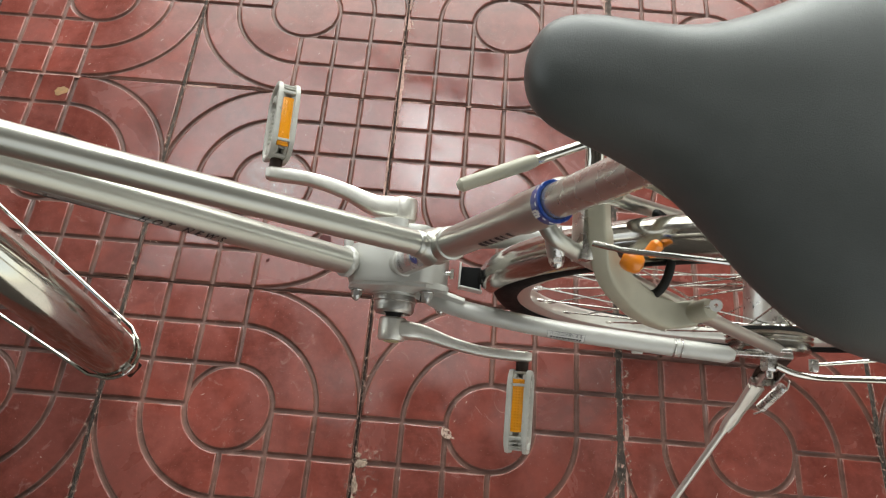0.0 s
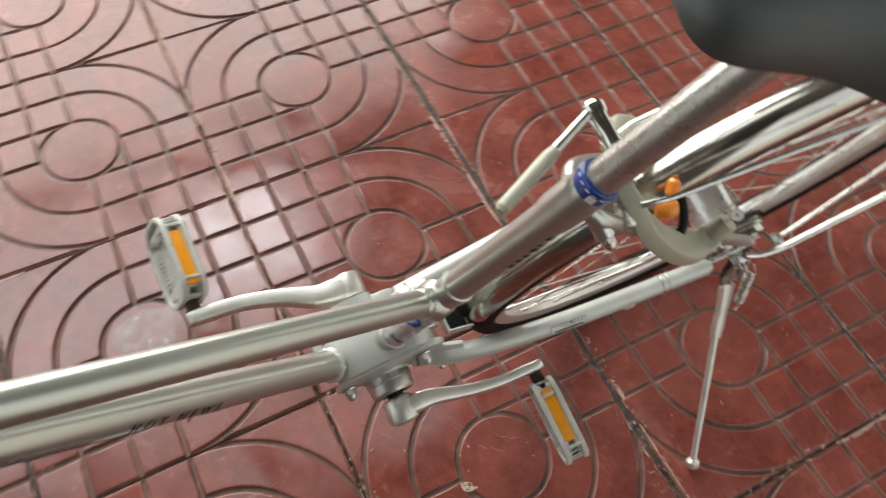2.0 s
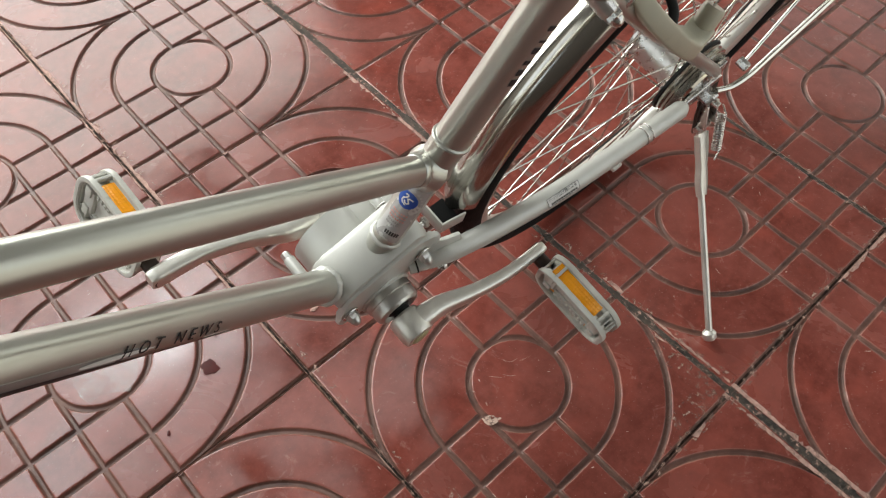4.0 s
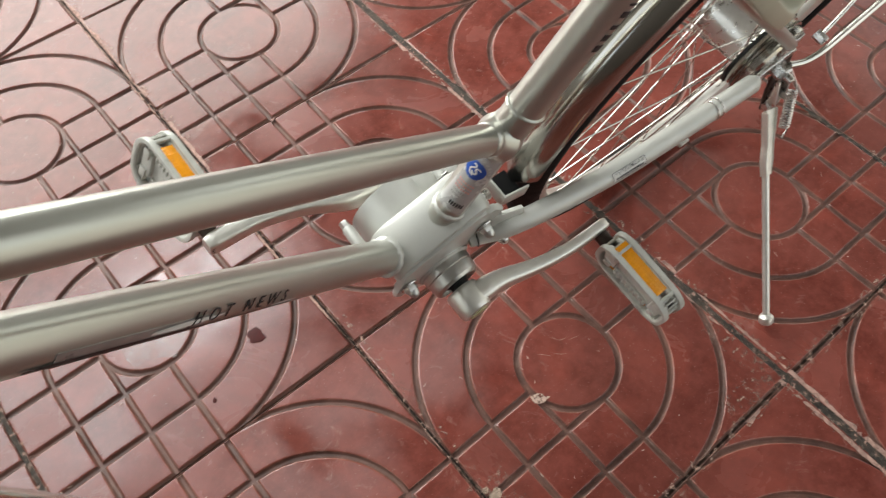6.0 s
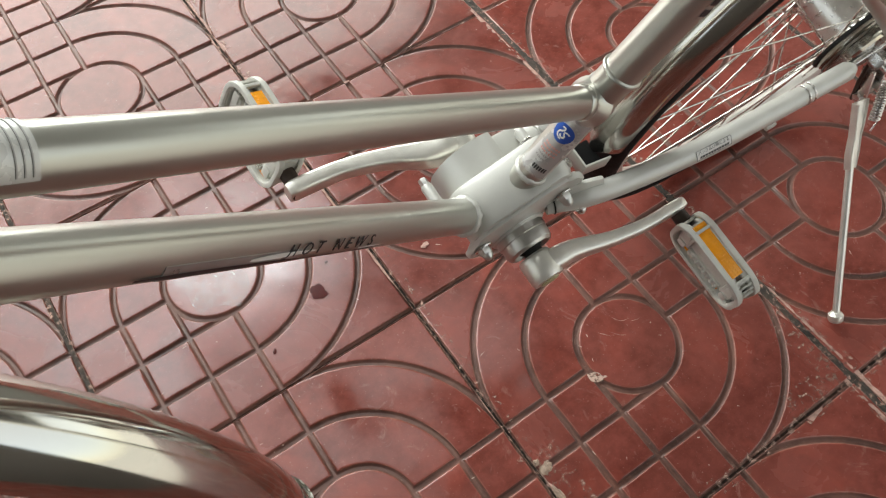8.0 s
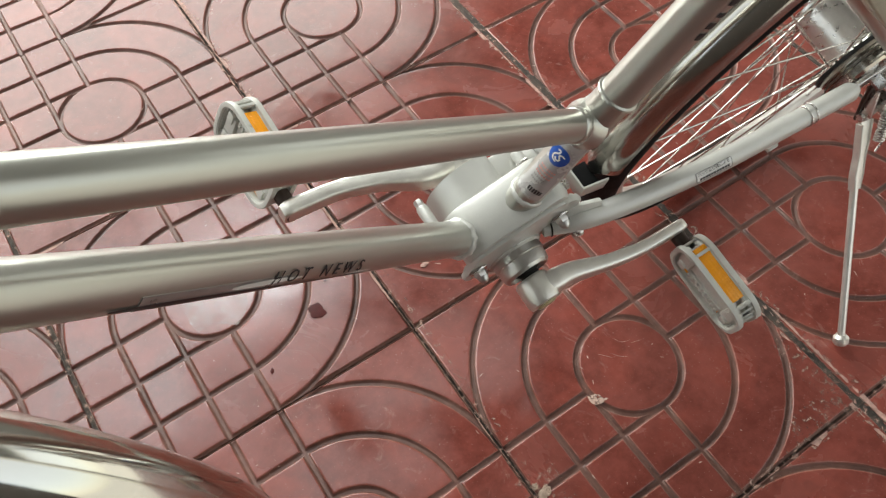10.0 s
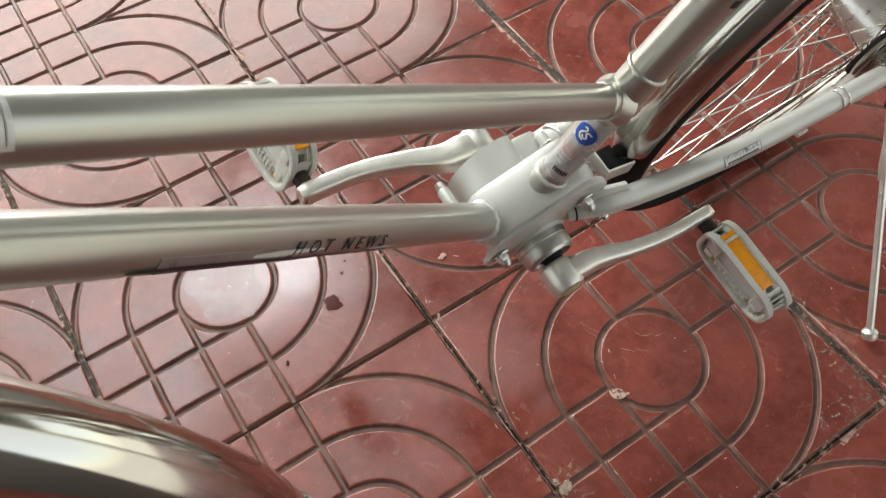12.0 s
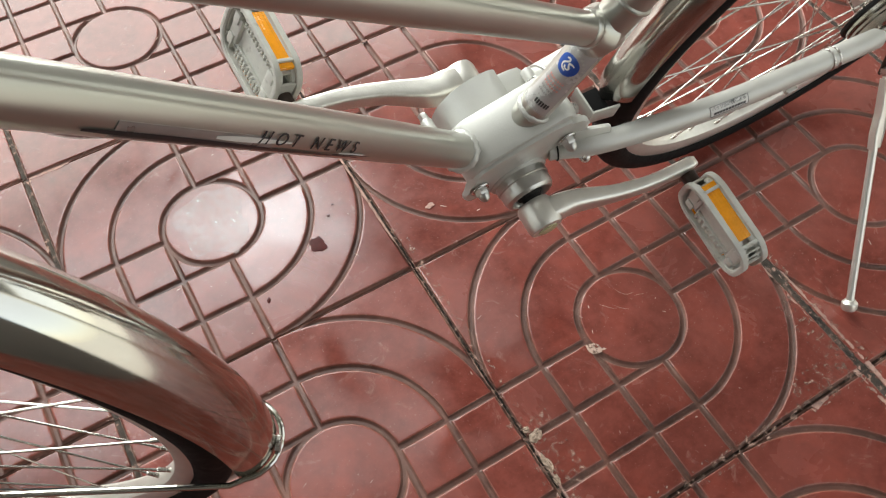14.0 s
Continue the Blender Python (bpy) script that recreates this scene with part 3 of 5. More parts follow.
part("drum", prism(drum, 0.0445, Matrix.Translation((0, 0.0352, 0)) @ pose(0, 0, 0, 90, 0, 0), 0.0026), PALE, gear, "", 30)
cover = [(0.064, 0.300), (0.096, 0.300), (0.0985, 0.330), (0.0965, 0.358), (0.090, 0.3665), (0.080, 0.3690), (0.064, 0.3690)]
part("shaft_cover", prism(cover, 0.040, Matrix.Translation((0, 0.0340, 0)) @ pose(0, 0, 0, 90, 0, 0), 0.0045), PALE, gear, "", 40)
plate = [(-0.063, -0.027), (-0.0655, -0.017), (-0.062, -0.007), (-0.056, 0.002), (-0.052, 0.015), (-0.044, 0.024), (-0.03, 0.028), (0.028, 0.030), (0.046, 0.025), (0.054, 0.013), (0.062, 0.006), (0.0645, -0.004), (0.061, -0.013), (0.052, -0.018), (0.036, -0.030), (0.016, -0.037), (-0.02, -0.038), (-0.048, -0.034)]
part("side_plate", prism(plate, 0.0075, side @ Matrix.Translation((0, 0, 0.0235)), 0.0025), PALE, gear, "", 40)
m = along(V(0.056, 0.317, -0.016), V(0.056, 0.317, -0.1))
part("bearing_boss", lathe([(0.0300, 0.0), (0.0300, 0.0065), (0.0285, 0.0105), (0.0262, 0.0120), (0.020, 0.0120)], 40, m), PALE, gear)
part("bearing_cup", lathe([(0, 0.008), (0.0254, 0.008), (0.0258, 0.0100), (0.0258, 0.0185), (0.0247, 0.0192), (0.0247, 0.0260), (0.0239, 0.0300), (0.0218, 0.0325), (0.0200, 0.0328), (0.0188, 0.0300), (0.0186, 0.026), (0.010, 0.026), (0, 0.026)], 44, m), CAST, gear, "machined alloy bearing cup", 25)
part("axle", lathe([(0, 0.022), (0.0125, 0.022), (0.0125, 0.031), (0.0095, 0.033), (0.0085, 0.052), (0, 0.052)], 20, m), BLACK, gear)
for s, h in ((0.0105, 0.3365), (0.0955, 0.3605)):
    part("washer", lathe([(0.003, 0), (0.0088, 0), (0.0092, 0.0008), (0.0088, 0.0018), (0.003, 0.0018)], 20, along(V(s, h, -0.0260), V(s, h, -0.1))), STEEL, gear)
    part("bolt", acorn(V(s, h, -0.0262), V(s, h - 0.001, -0.0395), 0.0066), CAST, gear)
for s, h, w0, w1, rr in ((-0.004, 0.345, 0.012, 0.052, 0.0058), (0.0905, 0.3735, 0.030, 0.0455, 0.0056), (0.112, 0.350, 0.02, 0.046, 0.0058)):
    sleeve = part("bolt_sleeve", lathe([(0, 0), (rr, 0), (rr, w1 - w0 - 0.004), (rr * 0.85, w1 - w0 - 0.002), (0, w1 - w0 - 0.002)], 18, along(V(s, h, w0), V(s, h, w1))), PALE, gear)
    if s == 0.0905:
        part("bolt", nut(V(s, h, 0.0272), V(s, h, 0.0325), 0.0074), STEEL, gear)
    else:
        part("bolt", nut(V(s, h, w1 - 0.003), V(s, h, w1 + 0.005), rr * 0.78), CAST, gear)
part("shaft_housing", sweep(smooth_path([V(0.080, 0.346, 0.028), V(0.100, 0.346, 0.034), V(0.132, 0.343, 0.039)], 4), [0.022, 0.022, 0.0215, 0.021, 0.020, 0.0185, 0.017, 0.0162, 0.016], 24), PALE, gear)
part("housing_ring", bead(V(0.1135, 0.3445, 0.0365), V(0.14, 0.343, 0.040), 0.0182, 0.0022), CAST, gear)


def crank(side, turn):
    """A forged crank arm; side -1 near, 1 far; turn 1 to the rear, -1 to the front."""
    c = V(0.056, 0.311, -0.067) if side < 0 else V(0.056, 0.322, 0.081)
    tilt = Matrix.Translation(c) @ Matrix.Rotation(radians(4.3 if side < 0 else 7.2), 4, "Y")
    at = lambda x, w: tilt @ V(turn * x, 0, side * w)
    out = 0.018 if side < 0 else 0.026
    pts = [at(0.0, 0), at(0.020, 0), at(0.040, out * 0.10), at(0.076, out * 0.60), at(0.115, out * 0.93), at(0.152, out), at(0.166, out), at(0.1725, out)]
    wide = (0.0150, 0.0158, 0.0128, 0.0098, 0.0090, 0.0102, 0.0106, 0.0078)
    deep = [v * (1.25 if side > 0 else 1.0) for v in (0.0105, 0.0108, 0.0092, 0.0070, 0.0062, 0.0064, 0.0063, 0.0052)]
    rad = [(float(np.interp(i / 4, range(8), wide)), float(np.interp(i / 4, range(8), deep))) for i in range(29)]
    arm = part("crank_arm", sweep(smooth_path(pts, 4), rad, 24, up=ACROSS, power=4.5), ALLOY, bike, "dull cast alloy crank arm", 40)
    part("boss", lathe([(0, -0.014), (0.0155, -0.014), (0.0172, -0.011), (0.0172, 0.009), (0.0155, 0.0135), (0.0095, 0.014), (0.0085, 0.0125), (0, 0.0125)], 28, along(c, c + V(0, 0, side))), ALLOY, arm)
    part("dust_cap", lathe([(0, 0.0125), (0.0098, 0.0125), (0.0098, 0.0150), (0.0085, 0.0158), (0, 0.0160)], 22, along(c, c + V(0, 0, side))), CAP, arm, "yellowed plastic dust cap")
    e = at(0.163, out)
    part("pedal_eye", lathe([(0.0045, 0.0070), (0.0075, 0.0074), (0.008, 0.0068)], 18, along(e, e - V(0, 0, side))), RUST, arm)
    return e


def rounded(w, h, r, k=5):
    out = []
    for cx, cy, a in ((w / 2 - r, h / 2 - r, 0), (-w / 2 + r, h / 2 - r, 90), (-w / 2 + r, -h / 2 + r, 180), (w / 2 - r, -h / 2 + r, 270)):
        out += [(cx + r * math.cos(radians(a + 90 * i / k)), cy + r * math.sin(radians(a + 90 * i / k))) for i in range(k + 1)]
    return out


def pedal(eye, side, spin):
    """A pedal hung on edge: two dished tread plates, a reflector in each long edge and a spindle."""
    m = Matrix.Translation(eye) @ Matrix.Rotation(radians(spin), 4, "Y") @ Matrix.Diagonal((1, side, 1, 1))
    # local: x across the thickness, y outward along the spindle, z up
    flat = m @ Matrix.Translation((0, 0.066, 0)) @ Matrix(((0, 0, 1, 0), (1, 0, 0, 0), (0, 1, 0, 0), (0, 0, 0, 1)))  # its x -> outward, y -> up, z -> thickness
    bm = bmesh.new()
    for f in (-1, 1):
        path = [flat @ Vector((x, y, f * 0.0105)) for x, y in rounded(0.094, 0.060, 0.021, 6)]
        sweep(path, [(0.0027, 0.0032)] * len(path), 8, up=(flat.to_3x3() @ Vector((0, 0, 1))), power=4, closed=True, bm=bm)
    for y in (-0.0265, 0.0265):
        for x in (-0.0300, 0.0310):
            box((0.0032, 0.0046, 0.022), flat @ Matrix.Translation((x, y * 1.09, 0)), 0.0008, bm)
    for x, y in ((0.0330, 0.0275), (0.0375, 0.0255), (0.0415, 0.0215)):
        for row in (-1, 1):
            box((0.0017, 0.010, 0.020), flat @ Matrix.Translation((x, row * (y - 0.003), 0)), 0.0005, bm)
    rod(flat @ Vector((-0.046, 0, 0)), flat @ Vector((0.044, 0, 0)), 0.0034, 16, bm=bm)
    for x in (-0.0455, 0.0445):
        box((0.003, 0.034, 0.020), flat @ Matrix.Translation((x, 0, 0)), 0.001, bm)
    body = part("pedal", bm, PLASTIC, bike, "dusty grey plastic pedal with amber reflectors")
    for f in (-1, 1):
        bm = prism(rounded(0.089, 0.055, 0.019, 6), 0.0016, flat @ Matrix.Translation((0, 0, f * 0.0042)), 0.0004)
        part("tray", bm, PLASTIC, body)
        bm = bmesh.new()
        wall_path = [flat @ Vector((x, y, f * 0.0082)) for x, y in rounded(0.0895, 0.0555, 0.019, 6)]
        sweep(wall_path, [(0.0011, 0.0044)] * len(wall_path), 8, up=(flat.to_3x3() @ Vector((0, 0, 1))), power=4, closed=True, bm=bm)
        part("tray_wall", bm, PLASTIC, body)
        for x, wide in ((-0.033, 0.016), (0.033, 0.014)):
            bm = bmesh.new()
            box((wide, 0.030, 0.0075), flat @ Matrix.Translation((x, 0, f * 0.0058)), 0.0022, bm)
            box((wide * 0.62, 0.012, 0.0075), flat @ Matrix.Translation((x * 1.02, -0.013, f * 0.0078)), 0.0016, bm)
            box((wide * 0.62, 0.012, 0.0075), flat @ Matrix.Translation((x * 1.02, 0.013, f * 0.0078)), 0.0016, bm)
            part("hub_block", bm, PLASTIC, body)
        for row in (-1, 1):
            bm = bmesh.new()
            box((0.048, 0.0125, 0.0034), flat @ Matrix.Translation((0, row * 0.0195, f * 0.0060)), 0.0010, bm)
            if side < 0:
                for i in range(8):
                    box((0.0030, 0.0078, 0.0040), flat @ Matrix.Translation((-0.0210 + i * 0.0060, row * 0.0190, f * 0.0078)), 0.0007, bm)
            else:
                for i in range(9):
                    for k in range(3):
                        box((0.0028, 0.0022, 0.0042), flat @ Matrix.Translation((-0.0210 + i * 0.0052, row * (0.0155 + k * 0.0036), f * 0.0080)), 0.0006, bm)
            part("tread", bm, PLASTIC, body)
    for f in (-1, 1):
        part("reflector", box((0.062, 0.004, 0.0140), flat @ Matrix.Translation((-0.006, f * 0.0268, 0)), 0.0006), AMBER, body, "amber prism reflector")
        part("reflector_tray", box((0.076, 0.002, 0.0120), flat @ Matrix.Translation((-0.001, f * 0.0218, 0)), 0.0004), PLASTIC, body)
    part("spindle", rod(m @ Vector((0, -0.002, 0)), m @ Vector((0, 0.020, 0)), 0.0078, 12), RUST, body, "rusty dark steel spindle")


pedal(crank(-1, 1) + V(0, -0.004), -1, -12)
pedal(crank(1, -1), 1, 23)

# stays
NEAR_STAY = smooth_path([V(0.084, 0.3385, -0.0235), V(0.14, 0.3455, -0.0405), V(0.25, 0.341, -0.054), V(0.36, 0.341, -0.061), V(0.452, 0.345, -0.066)], 5)
k = len(NEAR_STAY)
bm = sweep(NEAR_STAY + [V(0.460, 0.3455, -0.0665)], [float(np.interp(i / (k - 1), (0, 0.15, 0.5, 1), (0.0080, 0.0104, 0.0112, 0.0104))) for i in range(k)] + [0.006], 22)
stay = part("chain_stay", bm, PALE, bike, "pale silver chain stay with a small label")
for u in (0.390, 0.398):
    part("ring", bead(V(u, 0.3425, -0.0630), V(u + 0.1, 0.3470, -0.0685), 0.0106, 0.0012), STEEL, stay)
part("cable_tab", box((0.014, 0.008, 0.006), Matrix.Translation(V(0.352, 0.322, -0.068)), 0.002), PALE, stay)
part("bolt", acorn(V(0.112, 0.3400, -0.0400), V(0.112, 0.3385, -0.0480), 0.0062), STEEL, stay)
part("clamp", box((0.040, 0.006, 0.018), Matrix.Translation(V(0.120, 0.3515, -0.0300)) @ pose(0, 0, 0, -30, 0, -16), 0.002), PALE, stay)
part("seam_ring", bead(V(0.0905, 0.3395, -0.0255), V(0.14, 0.3455, -0.0405), 0.0090, 0.0008), BLACK, stay)
part("dropout", prism([(-0.055, 0.008), (-0.03, 0.012), (0.0, 0.018), (0.022, 0.012), (0.026, -0.008), (0.01, -0.022), (-0.012, -0.016), (-0.055, -0.004)], 0.005, Matrix.Translation(AXLE + V(0, 0.004, -0.063)) @ pose(0, 0, 0, 90, 0, 0), 0.001), STEEL, stay)
FAR_STAY = [V(0.10, 0.338, 0.045), V(0.25, 0.338, 0.060), V(0.36, 0.338, 0.070), V(0.50, 0.336, 0.078)]
part("chain_stay", sweep(smooth_path(FAR_STAY, 4), 0.0135, 20), PALE, bike, "pale silver shaft tube")
for side in (-1, 1):
    pts = [V(0.190, 0.660, side * 0.012), V(0.212, 0.644, side * 0.026), V(0.30, 0.559, side * 0.038), V(0.40, 0.467, side * 0.050), V(0.502, 0.372, side * 0.060)]
    part("seat_stay", sweep(smooth_path(pts, 5), 0.0072, 14), SILVER, bike)
    part("stay_end", prism([(-0.010, 0.010), (0.006, 0.014), (0.012, -0.046), (-0.010, -0.046)], 0.005, Matrix.Translation(V(0.503, 0.374, side * 0.061)) @ pose(0, 0, 0, 90, 0, 0), 0.001), STEEL, bike)

# seat clamp, collar, quick release
c0, c1 = V(SEAT_S(0.686), 0.686, -0.004), V(SEAT_S(0.72), 0.72, -0.0045)
collar = part("seat_collar", lathe([(0.0, 0), (0.0157, 0), (0.0164, 0.0012), (0.0167, 0.0100), (0.0171, 0.0115), (0.0166, 0.0128), (0.0144, 0.0128), (0.0140, 0.011), (0, 0.011)], 36, along(c0, c1)), NAVY, bike, "deep blue seat collar with white marks")
bm = bmesh.new()
for i in range(16):
    wrapped(c0, c1, 0.0167, 0.0085, 0.0094, i * 22.5, i * 22.5 + 11, 2, 2, bm)
for d, (u0, u1) in ((52, (0.0015, 0.0076)), (60, (0.0015, 0.0076)), (68, (0.0015, 0.0076)), (56, (0.0064, 0.0076)), (64, (0.0064, 0.0076))):
    wrapped(c0, c1, 0.0167, u0, u1, d - 14, d - 8, 2, 2, bm)
part("marks", bm, WHITE, collar)
q0 = V(0.224, 0.682, -0.006)
lever = part("quick_release", lathe([(0, 0.012), (0.0075, 0.012), (0.0075, 0.050), (0.0095, 0.053), (0.0095, 0.060), (0.007, 0.063), (0, 0.063)], 20, along(q0, q0 + V(0, 0, 1))), CHROME, bike, "chrome quick-release lever with a grey sleeve")
e0, e1 = q0 + V(-0.002, 0.002, 0.057), V(0.119, 0.686, 0.004)
part("lever", sweep([e0, e0.lerp(e1, 0.5)], [0.0038, 0.0042], 12), CHROME, lever)
part("sleeve", sweep([e0.lerp(e1, 0.42), e0.lerp(e1, 0.48), e0.lerp(e1, 0.97), e1], [0.0045, 0.0058, 0.0055, 0.003], 14), BEIGE, lever, "grey plastic sleeve")
part("clamp_bolt", rod(V(0.198, 0.652, -0.012), V(0.204, 0.642, -0.034), 0.0076, 16), STEEL, bike)
part("bolt", acorn(V(0.204, 0.642, -0.034), V(0.2055, 0.639, -0.045), 0.0066), STEEL, bike)

# saddle
def saddle():
    """A padded saddle: outline from nose to tail, domed top, flanks that turn under."""
    rows = []
    prof = [(0.0, 0.006, -0.018, 0.006), (0.004, 0.019, -0.009, 0.018), (0.014, 0.029, -0.002, 0.028), (0.035, 0.034, 0.001, 0.036), (0.060, 0.037, 0.001, 0.042), (0.085, 0.044, 0.000, 0.047), (0.110, 0.060, -0.001, 0.050), (0.135, 0.080, 0.000, 0.052), (0.160, 0.097, 0.003, 0.054), (0.185, 0.106, 0.008, 0.056), (0.210, 0.109, 0.012, 0.058), (0.232, 0.105, 0.014, 0.056), (0.250, 0.090, 0.012, 0.050), (0.262, 0.062, 0.006, 0.040), (0.267, 0.02, -0.006, 0.024)]
    skew = Matrix.Translation(V(0.146, 0.931, 0.001)) @ Matrix.Rotation(radians(-9), 4, "Z") @ Matrix.Scale(0.94, 4)
    bm = bmesh.new()
    for x, half, top, drop in prof:
        ring = []
        for a in np.linspace(-100, 100, 25):
            a = radians(float(a))
            w = half * math.copysign(abs(math.sin(a)) ** 0.85, math.sin(a))
            z = top - drop * (1 - math.cos(a)) ** 1.15 * 0.85
            ring.append(bm.verts.new(skew @ V(x, z, w)))
        rows.append(ring)
    for a, b in zip(rows, rows[1:]):
        for i in range(24):
            bm.faces.new((a[i], a[i + 1], b[i + 1], b[i]))
        bm.faces.new((a[0], b[0], b[-1], a[-1]))
    bm.faces.new(rows[0])
    bm.faces.new(rows[-1][::-1])
    ob = part("saddle", bm, VINYL, bike, "dark grey vinyl saddle with a worn nose", 60)
    sub = ob.modifiers.new("smooth", "SUBSURF")
    sub.levels = sub.render_levels = 2
    return ob


saddle()


# wheels and mudguards
def tyre(m, mat):
    c, r = R_TYRE - 0.0188, 0.0188
    prof = [(c + r * math.cos(a), r * math.sin(a)) for a in np.linspace(-2.3, 2.3, 19)]
    return lathe(prof, 96, m, ring=True)


def rim(m):
    prof = [(0.301, -0.0125), (0.304, -0.0118), (0.304, -0.0105), (0.299, -0.0100), (0.296, -0.006), (0.296, 0.006), (0.299, 0.0100), (0.304, 0.0105), (0.304, 0.0118), (0.301, 0.0125), (0.292, 0.0122), (0.286, 0.008), (0.2845, 0.003), (0.2845, -0.003), (0.286, -0.008), (0.292, -0.0122)]
    return lathe(prof, 96, m, ring=True)


def spokes(parent, m, flange_r, half):
    """36 crossed spokes; m lays the wheel's axis along z."""
    length, made = None, None
    for k in range(36):
        side = -1 if k % 2 else 1
        lead = 1 if (k // 2) % 2 else -1
        a_rim = 2 * math.pi * k / 36
        a_hub = a_rim + lead * radians(62)
        a = Vector((flange_r * math.cos(a_hub), flange_r * math.sin(a_hub), side * half))
        b = Vector((0.287 * math.cos(a_rim), 0.287 * math.sin(a_rim), side * 0.002))
        n = (b - a).length
        if made is None:
            length = n
            bm = lathe([(0, -0.001), (0.0011, -0.001), (0.0011, n - 0.014), (0.0021, n - 0.013), (0.0021, n), (0, n)], 8)
            made = part("spoke", bm, SPOKE, parent)
            ob = made
        else:
            ob = new("spoke", made.data)
            ob.parent = parent
        ob.matrix_local = m @ along(a, b)


def guard(m, r, a0, a1, half=0.0265, bulge=0.95, n=72, taper=4.0):
    """A mudguard of chromed sheet about z, from angle a0 to a1."""
    bm = bmesh.new()
    phis = np.linspace(-82, 82, 17)
    skins = []
    for t in (0.0, 0.0014):
        rows = []
        for i in range(n + 1):
            a = radians(a0 + (a1 - a0) * i / n)
            tip = 1.0
            d = min(i, n - i) * abs(a1 - a0) / n
            if d < taper:
                tip = math.sqrt(max(0.02, 1 - (1 - d / taper) ** 2))
            row = []
            for p in phis:
                q = radians(float(p)) * tip
                rr = r + (half - t) * bulge * math.cos(q) - half * bulge
                if abs(p) > 76:
                    rr -= 0.001
                row.append(bm.verts.new(m @ Vector((rr * math.cos(a), rr * math.sin(a), (half - t) * math.sin(q)))))
            rows.append(row)
        skins.append(rows)
    k = len(phis)
    for rows in skins:
        for a, b in zip(rows, rows[1:]):
            for j in range(k - 1):
                bm.faces.new((a[j], a[j + 1], b[j + 1], b[j]))
    out, inn = skins
    for i in range(n):
        for j in (0, k - 1):
            bm.faces.new((out[i][j], out[i + 1][j], inn[i + 1][j], inn[i][j]))
    for i in (0, n):
        for j in range(k - 1):
            bm.faces.new((out[i][j], out[i][j + 1], inn[i][j + 1], inn[i][j]))
    return bm


# rear wheel: angles from the rear, upwards
RW = Matrix.Translation(AXLE) @ Matrix(((1, 0, 0, 0), (0, 0, -1, 0), (0, 1, 0, 0), (0, 0, 0, 1)))  # x rear, y up, z to the near side
hub = lathe([(0, -0.046), (0.008, -0.046), (0.008, -0.040), (0.030, -0.038), (0.0345, -0.036), (0.0345, -0.033), (0.029, -0.031), (0.029, 0.025), (0.036, 0.027), (0.036, 0.030), (0.030, 0.032), (0.012, 0.034), (0.012, 0.04), (0, 0.04)], 40, RW)
wheel = part("rear_wheel", hub, STEEL, bike, "spoked rear wheel with a black tyre")
part("tyre", tyre(RW, RUBBER), RUBBER, wheel)
part("rim", rim(RW), ALLOY, wheel)
part("brake_drum", lathe([(0, 0.030), (0.044, 0.030), (0.047, 0.033), (0.047, 0.038), (0.049, 0.0385), (0.049, 0.041), (0.047, 0.042), (0.049, 0.0445), (0.049, 0.047), (0.046, 0.048), (0.046, 0.056), (0.043, 0.059), (0.020, 0.061), (0.012, 0.064), (0, 0.064)], 48, RW), DULL, wheel, "ribbed steel brake drum")
part("drum_ring", lathe([(0.047, 0.0325), (0.0515, 0.0330), (0.0515, 0.0365), (0.047, 0.037)], 48, RW, ring=True), BLACK, wheel)
spokes(wheel, RW, 0.032, 0.030)
part("rear_mudguard", guard(RW, 0.353, 18, 177.5, 0.0205, 0.95, 96, 1.6), DULL, bike, "long chromed rear mudguard", 60)
bm = box((0.0022, 0.030, 0.020), Matrix.Translation(V(0.1318, 0.350, -0.001)), 0.0007)
box((0.0285, 0.0022, 0.020), Matrix.Translation(V(0.1452, 0.350, -0.0166)) @ pose(0, 0, 0, 0, 0, -8), 0.0007, bm)
box((0.0270, 0.028, 0.0022), Matrix.Translation(V(0.1450, 0.3410, -0.002)), 0.0007, bm)
part("bracket", bm, PALE, bike, "bent strip mudguard bracket")
# black filler laid in the bracket to darken its inside
part("bracket_filler", box((0.0235, 0.0265, 0.005), Matrix.Translation(V(0.1452, 0.3440, -0.002)), 0.0012), RUBBER, bike)
part("bolt", nut(V(0.1246, 0.351, 0.0), V(0.1205, 0.351, 0.0), 0.0062), STEEL, bike)
part("bolt_end", rod(V(0.121, 0.351, 0.0), V(0.1130, 0.351, 0.0), 0.0028, 12), STEEL, bike)

# axle nuts, mudguard stays, carrier struts
part("axle_nut", nut(AXLE + V(0, 0, -0.064), AXLE + V(0, 0, -0.080), 0.0105), STEEL, bike)
part("axle_end", rod(AXLE + V(0, 0, -0.078), AXLE + V(0, 0, -0.089), 0.0048, 12), STEEL, bike)
part("axle_nut", nut(AXLE + V(0, 0, 0.080), AXLE + V(0, 0, 0.094), 0.0105), STEEL, bike)
